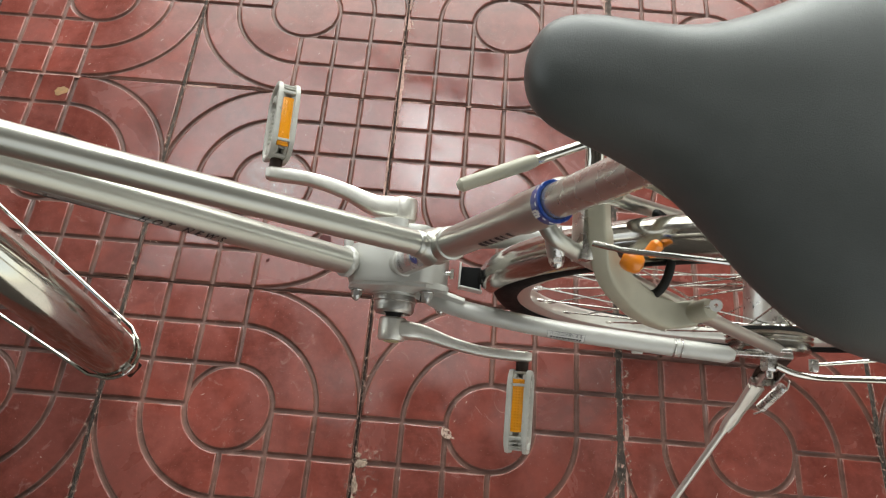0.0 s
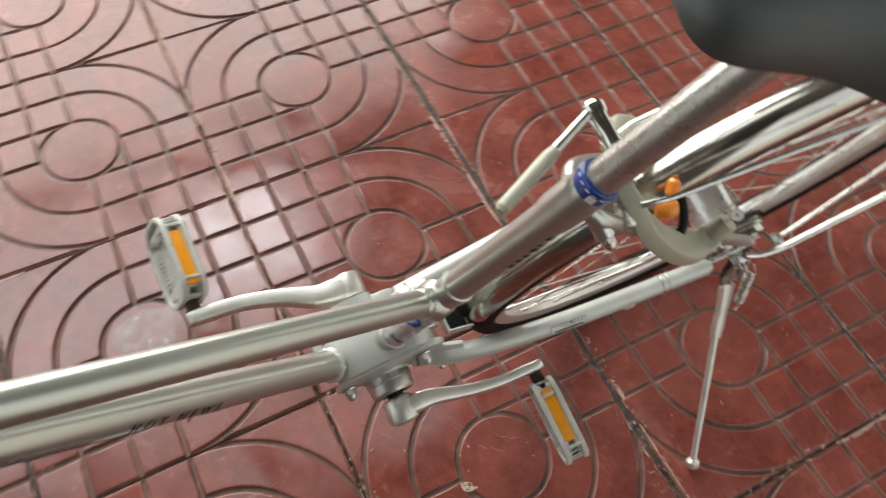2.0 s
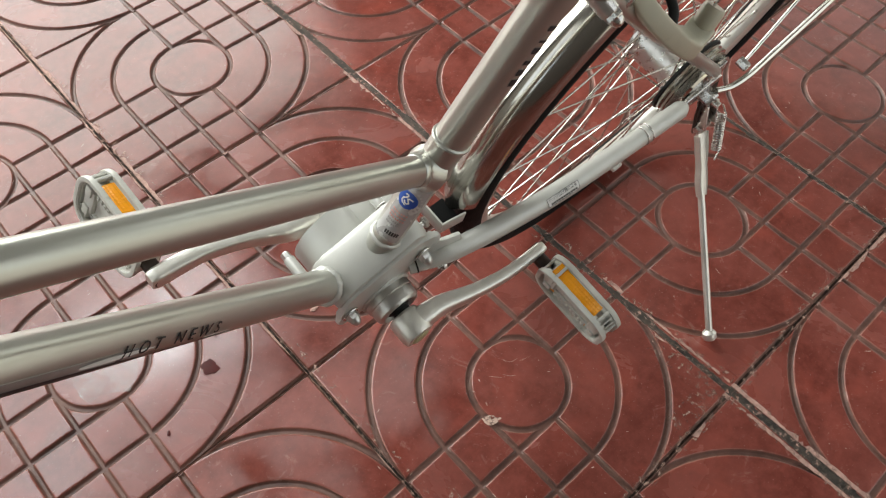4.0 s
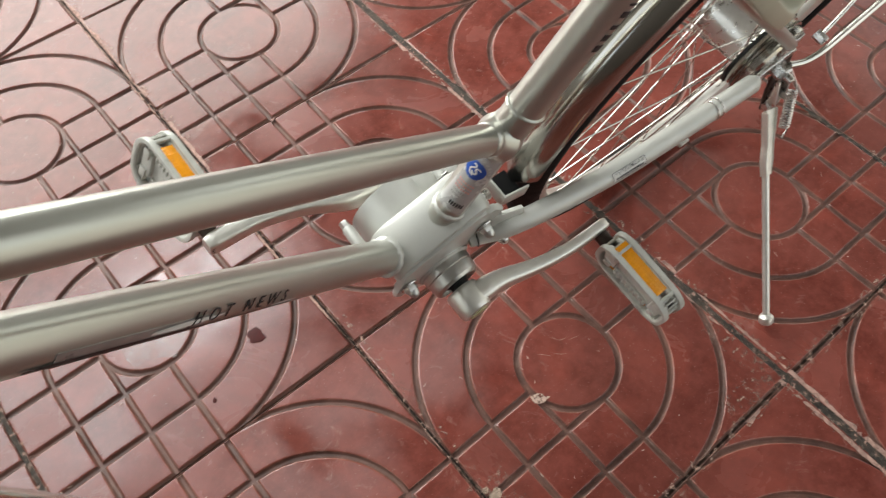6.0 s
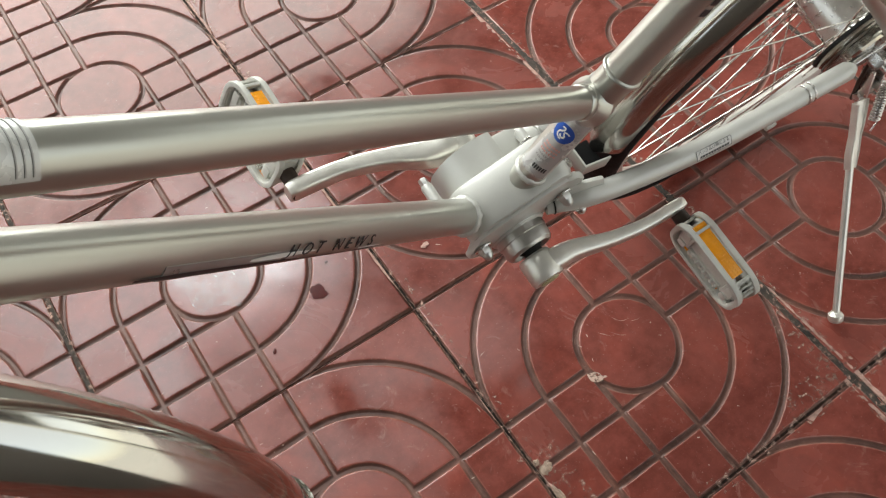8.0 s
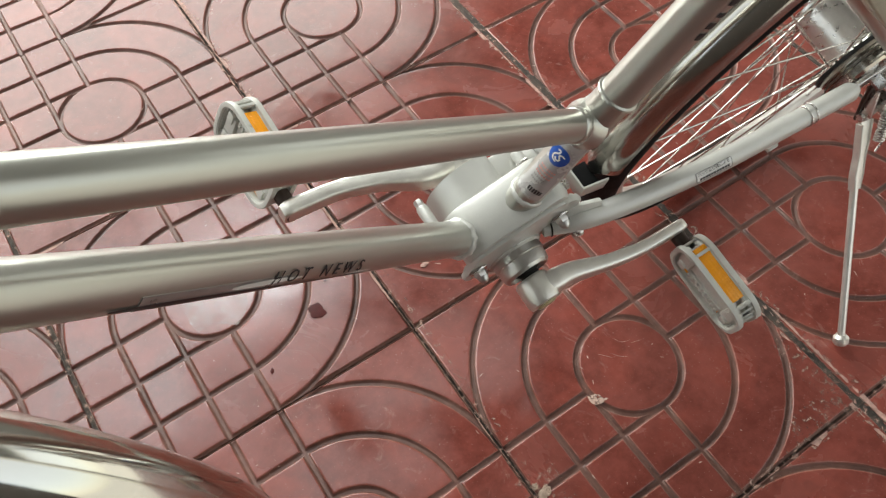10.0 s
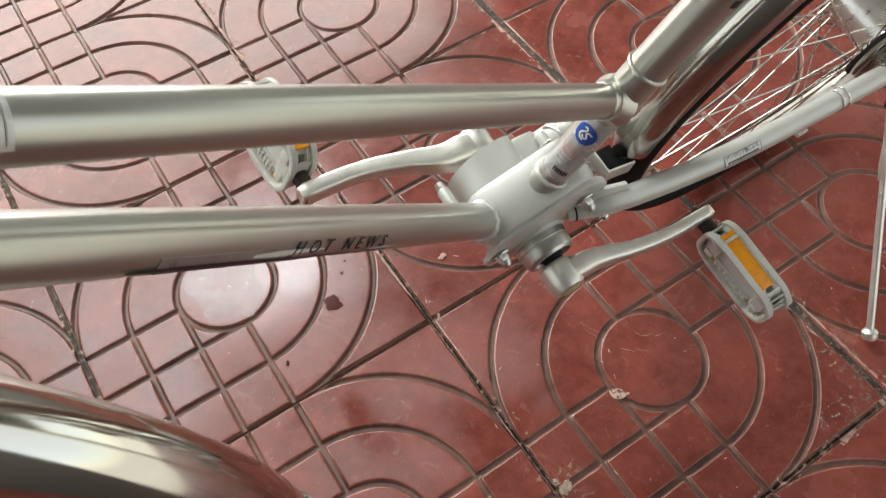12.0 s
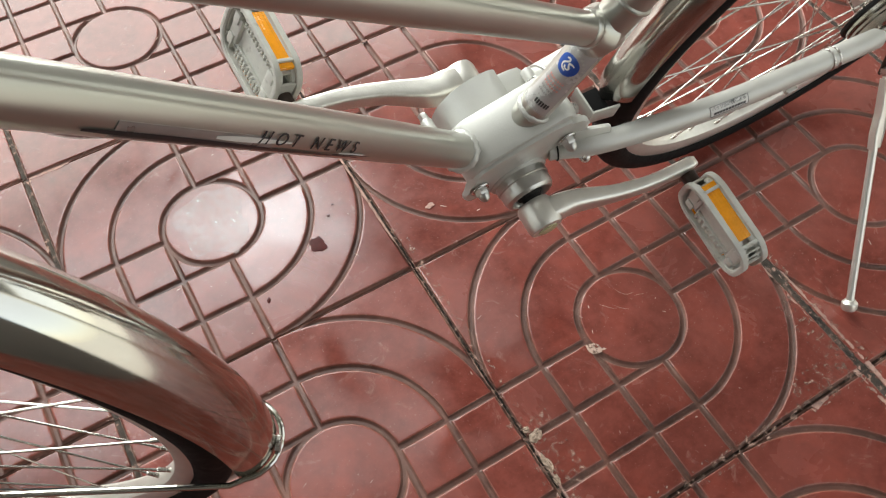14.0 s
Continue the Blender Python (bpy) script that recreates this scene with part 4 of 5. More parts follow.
for side in (-1, 1):
    pts = [AXLE + V(0.036, 0.036, side * 0.072), AXLE + V(0.052, 0.046, side * 0.070), AXLE + V(0.33, 0.145, side * 0.029)]
    part("mudguard_stay", sweep(pts, 0.0022, 10), SPOKE, bike)
    pts = [AXLE + V(0.004, 0.010, side * 0.074), AXLE + V(0.026, 0.009, side * 0.081), AXLE + V(0.050, 0.015, side * 0.084), AXLE + V(0.080, 0.031, side * 0.084), AXLE + V(0.20, 0.098, side * 0.082), AXLE + V(0.36, 0.188, side * 0.078)]
    part("carrier_strut", sweep(smooth_path(pts, 6), 0.0042, 12), CHROME, bike, "bent chromed carrier strut")
    pts = [V(0.228, 0.668, side * 0.027), V(0.250, 0.674, side * 0.032), V(0.44, 0.690, side * 0.042)]
    part("carrier_strut", sweep(pts, 0.0024, 10), CHROME, bike, "thin chromed carrier strut")
part("stay_bolt", nut(AXLE + V(0.036, 0.036, -0.066), AXLE + V(0.036, 0.036, -0.080), 0.006), STEEL, bike)

# ring lock
pts = [V(0.236, 0.646, 0.012), V(0.240, 0.638, -0.012), V(0.250, 0.620, -0.034), V(0.282, 0.586, -0.054), V(0.318, 0.556, -0.060), V(0.344, 0.551, -0.056)]
bm = sweep(smooth_path(pts, 5), [(0.0076, 0.0105)] * 5 + [(0.0082, 0.0125)] * 6 + [(0.0084, 0.0138)] * 10 + [(0.0080, 0.0120)] * 5, 24, up=ACROSS, power=7.0)
lock = part("ring_lock", bm, BEIGE, bike, "beige plastic ring lock with an orange knob", 50)
part("cylinder_housing", lathe([(0, 0), (0.009, 0), (0.0102, 0.003), (0.0102, 0.024), (0.009, 0.027), (0, 0.027)], 24, along(V(0.340, 0.548, -0.057), V(0.356, 0.574, -0.053))), BEIGE, lock)
part("key_tag", lathe([(0.0018, -0.001), (0.0055, -0.0012), (0.0055, 0.0012), (0.0018, 0.001)], 20, along(V(0.353, 0.588, -0.053), V(0.335, 0.622, -0.072)), ring=True), WHITE, lock, "small white plastic key tag")
part("key", box((0.012, 0.002, 0.006), Matrix.Translation(V(0.353, 0.578, -0.053)) @ pose(0, 0, 0, 0, -40, 0), 0.0005), STEEL, lock)
part("knob", lathe([(0, -0.008), (0.0065, -0.008), (0.0085, -0.005), (0.0093, 0.0), (0.0085, 0.006), (0.0055, 0.0095), (0, 0.0105)], 22, along(V(0.268, 0.630, -0.030), V(0.285, 0.634, -0.038))), ORANGE, lock, "orange plastic knob")
part("knob_stem", rod(V(0.284, 0.620, -0.022), V(0.292, 0.626, -0.010), 0.006, 14, 0.003), ORANGE, lock)
bow = [V(0.300 + 0.014 * math.sin(x), 0.572 + 0.015 * math.sin(x), -0.008 + 0.038 * math.cos(x)) for x in np.linspace(0.1, 3.3, 16)]
part("shackle", sweep(bow, 0.0042, 12), BLACK, lock)
pts = [V(0.250, 0.634, 0.030), V(0.270, 0.620, 0.048), V(0.292, 0.598, 0.056), V(0.318, 0.576, 0.054)]
part("far_arm", sweep(smooth_path(pts, 5), [(0.0075, 0.011)] * 16, 16, up=ACROSS, power=3), BEIGE, lock)
part("bracket", box((0.012, 0.06, 0.018), Matrix.Translation(V(0.226, 0.634, -0.005)) @ pose(0, 0, 0, 0, 24, 0), 0.003), STEEL, lock)

# kickstand
k2, k3 = V(0.500, 0.213, -0.144), V(0.440, 0.083, -0.298)
lever_path = smooth_path([V(0.517, 0.270, -0.092), V(0.512, 0.250, -0.110), V(0.506, 0.231, -0.127), k2 + V(-0.001, -0.004, -0.004)], 5)
bm = sweep(lever_path, [(float(np.interp(i, (0, 4, 8, 12, 15), (0.0085, 0.0080, 0.0062, 0.0075, 0.0050))), float(np.interp(i, (0, 8, 15), (0.0030, 0.0038, 0.0050)))) for i in range(16)], 14, up=V(0, 0.75, -0.66), power=4)
sweep([k2, k3], 0.0046, 14, bm=bm)
stand = part("kickstand", bm, ALLOY, bike, "chromed kickstand, folded down")
for side in (-1, 1):
    rib = [p + V(side * float(np.interp(i, (0, 4, 8, 12, 15), (0.0085, 0.0078, 0.0058, 0.0070, 0.0046))), -0.0015, -0.0015) for i, p in enumerate(lever_path)]
    part("flange", sweep(rib, [(0.0012, 0.0050)] * 16, 8, up=V(0, 0.75, -0.66), power=4), ALLOY, stand)
part("foot", lathe([(0, 0), (0.0075, 0), (0.0095, 0.003), (0.0095, 0.010), (0.006, 0.014), (0, 0.014)], 16, along(k3.lerp(k2, -0.012), k2)), ALLOY, stand)
bm = prism([(-0.012, 0.020), (0.014, 0.022), (0.016, -0.01), (0.012, -0.050), (-0.006, -0.054), (-0.013, -0.02)], 0.004, Matrix.Translation(AXLE + V(0.012, -0.018, -0.070)) @ pose(0, 0, 0, 74, 0, 0), 0.001)
part("bracket", bm, RUST, stand, "dark steel kickstand bracket")
for s in (-0.010, 0.010):
    part("cheek", box((0.0025, 0.018, 0.034), along(AXLE + V(0.018 + s, -0.026, -0.074), V(0.520 + s, 0.270, -0.094)) @ Matrix.Translation((0, 0, 0.014)), 0.0008), STEEL, stand)
part("pivot_bolt", nut(V(0.506, 0.276, -0.088), V(0.532, 0.276, -0.088), 0.0052), STEEL, stand)
s0, s1 = V(0.545, 0.300, -0.086), V(0.524, 0.243, -0.127)
m = along(s0, s1)
n = (s1 - s0).length
coil = [m @ Vector((0.0056 * math.cos(a), 0.0056 * math.sin(a), n * (0.16 + 0.66 * a / (2 * math.pi * 15)))) for a in np.linspace(0, 2 * math.pi * 15, 15 * 12)]
part("spring", sweep([s0] + coil + [s1], 0.0011, 6), STEEL, stand, "coiled steel spring")

# ---- front: fork, wheel and mudguard turned about the steering axis ----
STEER = -32.3
TURN_F = Matrix.Translation(HP) @ Matrix.Rotation(radians(STEER), 4, HEAD) @ Matrix.Translation(-HP)
F_AXLE = V(-0.564, 0.3417)
FW = Matrix.Translation(F_AXLE) @ Matrix.Rotation(radians(-2), 4, "X") @ Matrix(((1, 0, 0, 0), (0, 0, -1, 0), (0, 1, 0, 0), (0, 0, 0, 1)))
FT = TURN_F


def front(name, bm, mat, label="", parent=None, sharp=35):
    bmesh.ops.transform(bm, matrix=FT, verts=bm.verts[:])
    return part(name, bm, mat, parent or bike, label, sharp)


wheel = front("front_wheel", lathe([(0, -0.046), (0.006, -0.046), (0.006, -0.036), (0.022, -0.034), (0.022, -0.031), (0.017, -0.028), (0.017, 0.028), (0.022, 0.031), (0.022, 0.034), (0.006, 0.036), (0.006, 0.046), (0, 0.046)], 32, FW), CHROME, "spoked front wheel with a black tyre, turned aside")
front("tyre", tyre(FW, RUBBER), RUBBER, parent=wheel)
front("rim", rim(FW), ALLOY, parent=wheel)
spokes(wheel, FT @ FW, 0.020, 0.032)
GUARD_R = 0.367
guard_f = front("front_mudguard", guard(FW, GUARD_R, -3.4, 118, 0.0288), CHROME, "chromed front mudguard with a rolled edge", sharp=60)
tip = radians(0.6)
loop = [FW @ Vector((0.02, -0.004, 0.058)), FW @ Vector(((GUARD_R - 0.03) * math.cos(tip), (GUARD_R - 0.03) * math.sin(tip), 0.0345))]
loop += [FW @ Vector(((GUARD_R - 0.027 + 0.0305 * math.cos(q)) * math.cos(tip), (GUARD_R - 0.027 + 0.0305 * math.cos(q)) * math.sin(tip), 0.0305 * math.sin(q))) for q in np.linspace(1.35, -1.35, 14)]
loop += [FW @ Vector(((GUARD_R - 0.03) * math.cos(tip), (GUARD_R - 0.03) * math.sin(tip), -0.0345)), FW @ Vector((0.02, -0.004, -0.058))]
front("mudguard_stay", sweep(loop, 0.0023, 10), CHROME, "bright wire mudguard stay", guard_f)
front("clip", box((0.004, 0.012, 0.012), FW @ Matrix.Translation((GUARD_R + 0.0018, 0.005, 0.004)), 0.001), STEEL, "", guard_f)
front("flap", box((0.010, 0.016, 0.020), FW @ Matrix.Translation((GUARD_R - 0.0095, -0.031, 0)), 0.003), BLACK, "black rubber flap", guard_f)
crown = HP + HEAD * -0.088
for side in (-1, 1):
    pts = [crown + V(0, 0, side * 0.022), crown + HEAD * -0.03 + V(-0.002, 0, side * 0.040), crown + HEAD * -0.22 + V(-0.006, 0, side * 0.048), F_AXLE + V(0.012, 0.05, side * 0.050), F_AXLE + V(0, 0, side * 0.052)]
    front("fork_blade", sweep(smooth_path(pts, 5), [float(np.interp(i, (0, 8, 20), (0.0125, 0.0115, 0.0075))) for i in range(21)], 16), SILVER)
front("fork_crown", sweep([crown + V(0, 0, -0.036), crown + V(0, 0, 0.036)], [(0.016, 0.014)] * 2, 16, power=3), SILVER)
front("crown_bolt", nut(crown + V(0.012, -0.012, 0), crown + V(0.034, -0.022, 0), 0.008), STEEL)
for w in (-0.012, 0.010):
    front("guard_bolt", acorn(crown + V(0.022, -0.030, w), crown + V(0.032, -0.022, w), 0.006), STEEL)
# basket
bz, bs = 0.74, -0.473
def basket_ring(z, hw, hl, thick):
    return sweep([V(bs + x, bz + z, y) for x, y in rounded(2 * hl, 2 * hw, 0.085, 7)], thick, 8, closed=True)


basket = front("basket", basket_ring(0.0, 0.150, 0.105, 0.0036), WIRE, "pale coated wire front basket")
for z, hw, hl, thick in ((0.012, 0.134, 0.090, 0.0026), (0.11, 0.155, 0.125, 0.0026), (0.215, 0.178, 0.148, 0.0036)):
    front("ring_wire", basket_ring(z, hw, hl, thick), WIRE, "", basket)
lowr, topr = rounded(0.21, 0.30, 0.085, 9), rounded(0.296, 0.356, 0.085, 9)
for (x, y), (u, v) in zip(lowr, topr):
    front("upright_wire", sweep([V(bs + x, bz, y), V(bs + u, bz + 0.215, v)], 0.0016, 6), WIRE, "", basket)
for i in range(-6, 7):
    front("floor_wire", sweep([V(bs - 0.100, bz, i * 0.019), V(bs + 0.100, bz, i * 0.019)], 0.0016, 6), WIRE, "", basket)
for i in range(-4, 5):
    front("floor_wire", sweep([V(bs + i * 0.022, bz - 0.003, -0.130), V(bs + i * 0.022, bz - 0.003, 0.130)], 0.0016, 6), WIRE, "", basket)
front("basket_bracket", box((0.12, 0.05, 0.004), Matrix.Translation(V(-0.455, 0.7345)), 0.001), STEEL)
# cables
pts = [V(-0.242, 0.90, 0.125), V(-0.245, 0.868, 0.10), V(-0.250, 0.842, 0.075), V(-0.257, 0.807, 0.053), V(-0.261, 0.775, 0.038), V(-0.266, 0.745, 0.022), V(-0.282, 0.71, 0.012)]
part("brake_cable", sweep(smooth_path(pts, 6), 0.0031, 10), CABLE, bike, "grey-green brake cable")
pts = [V(-0.29, 0.690, -0.006), V(-0.315, 0.690, -0.016), V(-0.345, 0.675, -0.022), V(-0.395, 0.655, -0.022), V(-0.45, 0.64, -0.014)]
part("lamp_cable", sweep(smooth_path(pts, 6), 0.0024, 10), CABLE, bike)

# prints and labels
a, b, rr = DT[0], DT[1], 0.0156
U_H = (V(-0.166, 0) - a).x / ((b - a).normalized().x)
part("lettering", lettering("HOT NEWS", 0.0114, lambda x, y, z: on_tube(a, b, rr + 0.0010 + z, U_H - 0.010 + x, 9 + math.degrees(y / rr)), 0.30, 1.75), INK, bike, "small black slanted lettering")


def swoosh(u0, u1, q0, q1, thick0, thick1, lift, n=20):
    """A tapered streak laid along the down tube: middle angle from q0 to q1, half-widths in degrees."""
    bm = bmesh.new()
    rows = []
    for i in range(n + 1):
        x = i / n
        mid, half = q0 + (q1 - q0) * x, (thick0 + (thick1 - thick0) * x) * max(0.04, math.sin(math.pi * (0.06 + 0.88 * x)) ** 0.6)
        rows.append([bm.verts.new(on_tube(a, b, rr + lift, u0 + (u1 - u0) * x, mid + half * k)) for k in (-1, 0, 1)])
    for p, q in zip(rows, rows[1:]):
        for k in range(2):
            bm.faces.new((p[k], p[k + 1], q[k + 1], q[k]))
    return bm


part("decal", wrapped(a, b, rr, U_H - 0.100, U_H + 0.004, -20, 24, 16, 8), FILM_GREY, bike, "grey film decal on the down tube")
part("decal", swoosh(U_H - 0.116, U_H + 0.004, -2, -4, 9.0, 4.5, 0.0006), INK, bike, "black streak of the decal")
part("decal", swoosh(U_H - 0.100, U_H + 0.090, -12, -8, 6.0, 4.0, 0.0005), SHADE, bike)
part("decal", swoosh(U_H - 0.040, U_H + 0.018, 12, 17, 8.5, 4.0, 0.0008), WHITE, bike, "white streak of the decal")
part("decal", swoosh(U_H + 0.066, U_H + 0.094, 2, 5, 4.0, 2.0, 0.0008), WHITE, bike)
part("decal", swoosh(U_H + 0.060, U_H + 0.100, -2, 2, 2.5, 1.0, 0.0010), INK, bike)
part("label", wrapped(TT[0], TT[1], 0.0129, 0.071, 0.1095, 18, 150, 6, 12), FILM, bike, "pale film label with small print")
rnd = random.Random(12)
bm = bmesh.new()
for i in range(4):
    for k in range(4):
        q0 = 32 + k * 27 + rnd.uniform(0, 8)
        wrapped(TT[0], TT[1], 0.0133, 0.0765 + i * 0.0062, 0.0771 + i * 0.0062 + rnd.uniform(0, 0.0010), q0, q0 + rnd.uniform(8, 18), 1, 4, bm)
for u in (0.1012, 0.1040, 0.1068):
    wrapped(TT[0], TT[1], 0.0133, u, u + 0.0005, 26, 142, 1, 12, bm)
part("print", bm, FADED, bike)
part("adjuster_hole", lathe([(0, 0), (0.0026, 0), (0.0030, 0.0006), (0, 0.0008)], 14, along(on_tube(TT[0], TT[1], 0.0126, 0.050, 70), on_tube(TT[0], TT[1], 0.030, 0.050, 70))), BLACK, bike)
part("adjuster_hole", lathe([(0, 0), (0.0026, 0), (0.0030, 0.0006), (0, 0.0008)], 14, along(on_tube(TT[0], TT[1], 0.0126, 0.052, 30), on_tube(TT[0], TT[1], 0.030, 0.052, 30))), BLACK, bike)
part("lug", bead(TT[0].lerp(TT[1], 0.066 / 0.552), TT[0], 0.0129, 0.0012), SILVER, bike)
part("label", wrapped(lo, up1, 0.0144, 0.062, 0.1365, 20, 150, 8, 14), CLEAR, seat_low, "clear label with a blue round mark")


def disc_on(u, ang, size, name, mat, lift, parent, ring=0.0):
    bm = bmesh.new()
    at = lambda q, z: on_tube(lo, up1, 0.0144 + lift, u + q * math.cos(z), ang + math.degrees(q * math.sin(z) / 0.0144))
    steps = [size * i / 5 for i in range(6)] if not ring else [ring, size]
    rows = [[bm.verts.new(at(q, 2 * math.pi * j / 28)) for j in range(28)] if q > 0 else [bm.verts.new(at(0, 0))] for q in steps]
    for p, q in zip(rows, rows[1:]):
        for j in range(28):
            k = (j + 1) % 28
            bm.faces.new((p[0], q[j], q[k]) if len(p) == 1 else (p[j], q[j], q[k], p[k]))
    return part(name, bm, mat, parent)


MU, MA = 0.1165, 79
disc_on(MU, MA, 0.0096, "round_mark", BLUE, 0.0006, seat_low)
bm = bmesh.new()
# two interlaced bands: across the mark and up it, in millimetres
for band in ([(-3.2, 5.2), (-1.6, 5.8), (-0.6, 4.4), (-1.6, 2.4), (-3.6, 0.2), (-4.2, -2.2), (-2.8, -4.6), (0.2, -5.4)], [(4.6, 2.6), (2.2, 3.0), (0.4, 1.8), (1.2, 0.0), (2.4, -1.8), (1.4, -3.4), (-0.6, -3.4), (-1.6, -2.0)]):
    line = smooth_path([(q, u, 0) for q, u in band], 5)
    for p in line:
        wrapped(lo, up1, 0.0151, MU + p.y / 1000 - 0.0006, MU + p.y / 1000 + 0.0006, MA - math.degrees((p.x / 1000 + 0.0006) / 0.0144), MA - math.degrees((p.x / 1000 - 0.0006) / 0.0144), 1, 1, bm, 0.0001)
part("print", bm, WHITE, seat_low)
bm = bmesh.new()
for i in range(11):
    x = radians(-40 + i * 17)
    u, q = MU + 0.0128 * math.cos(x), MA - math.degrees(0.0128 * math.sin(x) / 0.0144)
    wrapped(lo, up1, 0.0149, u - 0.0009, u + 0.0009, q - 4, q + 4, 1, 2, bm, 0.0002)
part("print", bm, FADED, seat_low)
bm = bmesh.new()
for i in range(3):
    for k in range(7):
        wrapped(lo, up1, 0.0149, 0.0985 - i * 0.0042, 0.1003 - i * 0.0042, 46 + k * 9, 52 + k * 9, 1, 2, bm, 0.0002)
part("print", bm, PINK, seat_low)
bm = bmesh.new()
for i in range(2):
    for k in range(7):
        wrapped(lo, up1, 0.0149, 0.0860 - i * 0.0042, 0.0877 - i * 0.0042, 50 + k * 8, 55.5 + k * 8, 1, 2, bm, 0.0002)
part("print", bm, FADED, seat_low)
bm = bmesh.new()
for i in range(6):
    wrapped(lo, up1, 0.0149, 0.070, 0.0748, 34 + i * 9, 40 + i * 9, 1, 2, bm, 0.0002)
part("serial_bars", bm, INK, seat_low)
bm = bmesh.new()
for i, wd in enumerate((0.0075, 0.0065, 0.0045, 0.0065, 0.0025, 0.005)):
    u = 0.118 + i * 0.0105
    wrapped(up0, up1, 0.0152, u, u + wd * 0.85, -8, 22, 2, 6, bm, 0.0002)
part("brand_bars", bm, INK, seat_tube)
p0, p1 = V(0.25, 0.341, -0.054), V(0.36, 0.341, -0.061)
part("label", wrapped(p0, p1, 0.0112, -0.010, 0.034, 24, 74, 8, 6), WHITE, stay, "small white printed label")
part("lettering", lettering("パック広げ機による", 0.0044, lambda x, y, z: on_tube(p0, p1, 0.0118 + z * 0.2, -0.008 + x, 54 + math.degrees(y / 0.0112)), 0.0, 1.0, 0.0001), INK, stay)
bm = bmesh.new()
for i in range(11):
    wrapped(p0, p1, 0.0117, -0.006 + i * 0.0034, -0.0035 + i * 0.0034, 31, 43, 1, 3, bm, 0.0002)
for q0, q1 in ((24, 26), (72, 74)):
    wrapped(p0, p1, 0.0117, -0.010, 0.034, q0, q1, 8, 1, bm, 0.0002)
for u in (-0.010, 0.0336):
    wrapped(p0, p1, 0.0117, u, u + 0.0004, 24, 74, 1, 6, bm, 0.0002)
part("print", bm, INK, stay)

# ---- floor pieces, last ----
floor = tagged(finish("floor", box((5.6, 5.6, 0.05), Matrix.Translation((0, 0.4, -0.0075 - 0.025)), 0), GROUT), "polished red cement floor tiles with ring and grid relief", "floor", kind="structure")
tiles = [tile_mesh(seed) for seed in range(6)]
rnd = random.Random(7)
for i in range(-7, 7):
    for j in range(-6, 8):
        ob = new("tile", tiles[rnd.randrange(6)])
        ob.parent = floor
        turn = 0 if (i + j) % 2 == 0 else 90
        if rnd.random() < 0.5:
            turn += 180
        ob.matrix_world = pose((i + 0.5) * TILE + rnd.uniform(-0.0006, 0.0006), (j + 0.5) * TILE + rnd.uniform(-0.0006, 0.0006), rnd.uniform(-0.0005, 0.0003), rnd.uniform(-0.12, 0.12), rnd.uniform(-0.12, 0.12), turn + rnd.uniform(-0.1, 0.1))


def crumbs():
    """Loose cement crumbs and smears along the joints."""
    bm = bmesh.new()
    rnd = random.Random(3)
    for line in range(-3, 6):
        for _ in range(80):
            along_y = rnd.uniform(-1.2, 1.6)
            x, y = line * TILE + rnd.gauss(0, 0.0028), along_y
            size = abs(rnd.gauss(0.0007, 0.0007)) + 0.0004
            one = bmesh.ops.create_icosphere(bm, subdivisions=1, radius=size)["verts"]
            for v in one:
                v.co = Vector((x + v.co.x * rnd.uniform(0.7, 1.6), y + v.co.y * rnd.uniform(0.8, 2.2), -0.0012 + v.co.z * 0.7 - min(0, abs(x - line * TILE) - 0.004) * -0.5))
    return bm


tagged(finish("cement_crumbs", crumbs(), PINKISH), "pale cement crumbs in the tile joints", "crumbs", kind="stuff")


def smear(name, x, y, rx, ry, turn, mat, label, seed, z=0.0003):
    """A thin uneven spot on the floor."""
    rnd = random.Random(seed)
    bm = bmesh.new()
    ring, mid = [], []
    f = [rnd.uniform(0.7, 1.25) for _ in range(22)]
    for k in range(22):
        a = 2 * math.pi * k / 22
        q = (f[k] + f[k - 1]) / 2
        p = Vector((rx * q * math.cos(a), ry * q * math.sin(a), 0))
        ring.append(bm.verts.new((p.x, p.y, 0.0)))
        mid.append(bm.verts.new((p.x * 0.8, p.y * 0.8, z)))
    bm.faces.new(mid)
    for k in range(22):
        bm.faces.new((ring[k], ring[(k + 1) % 22], mid[(k + 1) % 22], mid[k]))
    ob = finish(name, bm, mat)
    ob.matrix_world = pose(x, y, 0.0002, 0, 0, turn)
    return tagged(ob, label, "stain")


smear("floor_stain", -0.093, 0.094, 0.0112, 0.0125, 20, SPOT, "dark red dried drip on the floor tile", 1)
smear("cement_spot", 0.136, -0.214, 0.0125, 0.0062, -40, SPLASH, "pale cement spot on the floor tile", 2)
smear("cement_spot", 0.066, 0.072, 0.0065, 0.004, 10, PINKISH, "pale cement spot on the floor tile", 5)


for x, y, rx, ry, turn, seed in ((-0.183, 0.051, 0.0036, 0.0022, 60, 6), (-0.061, 0.128, 0.0026, 0.0018, 10, 7), (-0.048, 0.142, 0.0020, 0.0016, 0, 8)):
    smear("floor_stain", x, y, rx, ry, turn, SPOT, "small dark red dried drop on the floor tile", seed)
smear("ochre_stain", -0.620, 0.360, 0.013, 0.010, 30, OCHRE, "small ochre stain on the floor tile", 9)
smear("disc_film", -0.2, 0.2, 0.0530, 0.0530, 0, PALE_FILM, "patchy white film on a round tile boss", 11, 0.0008)


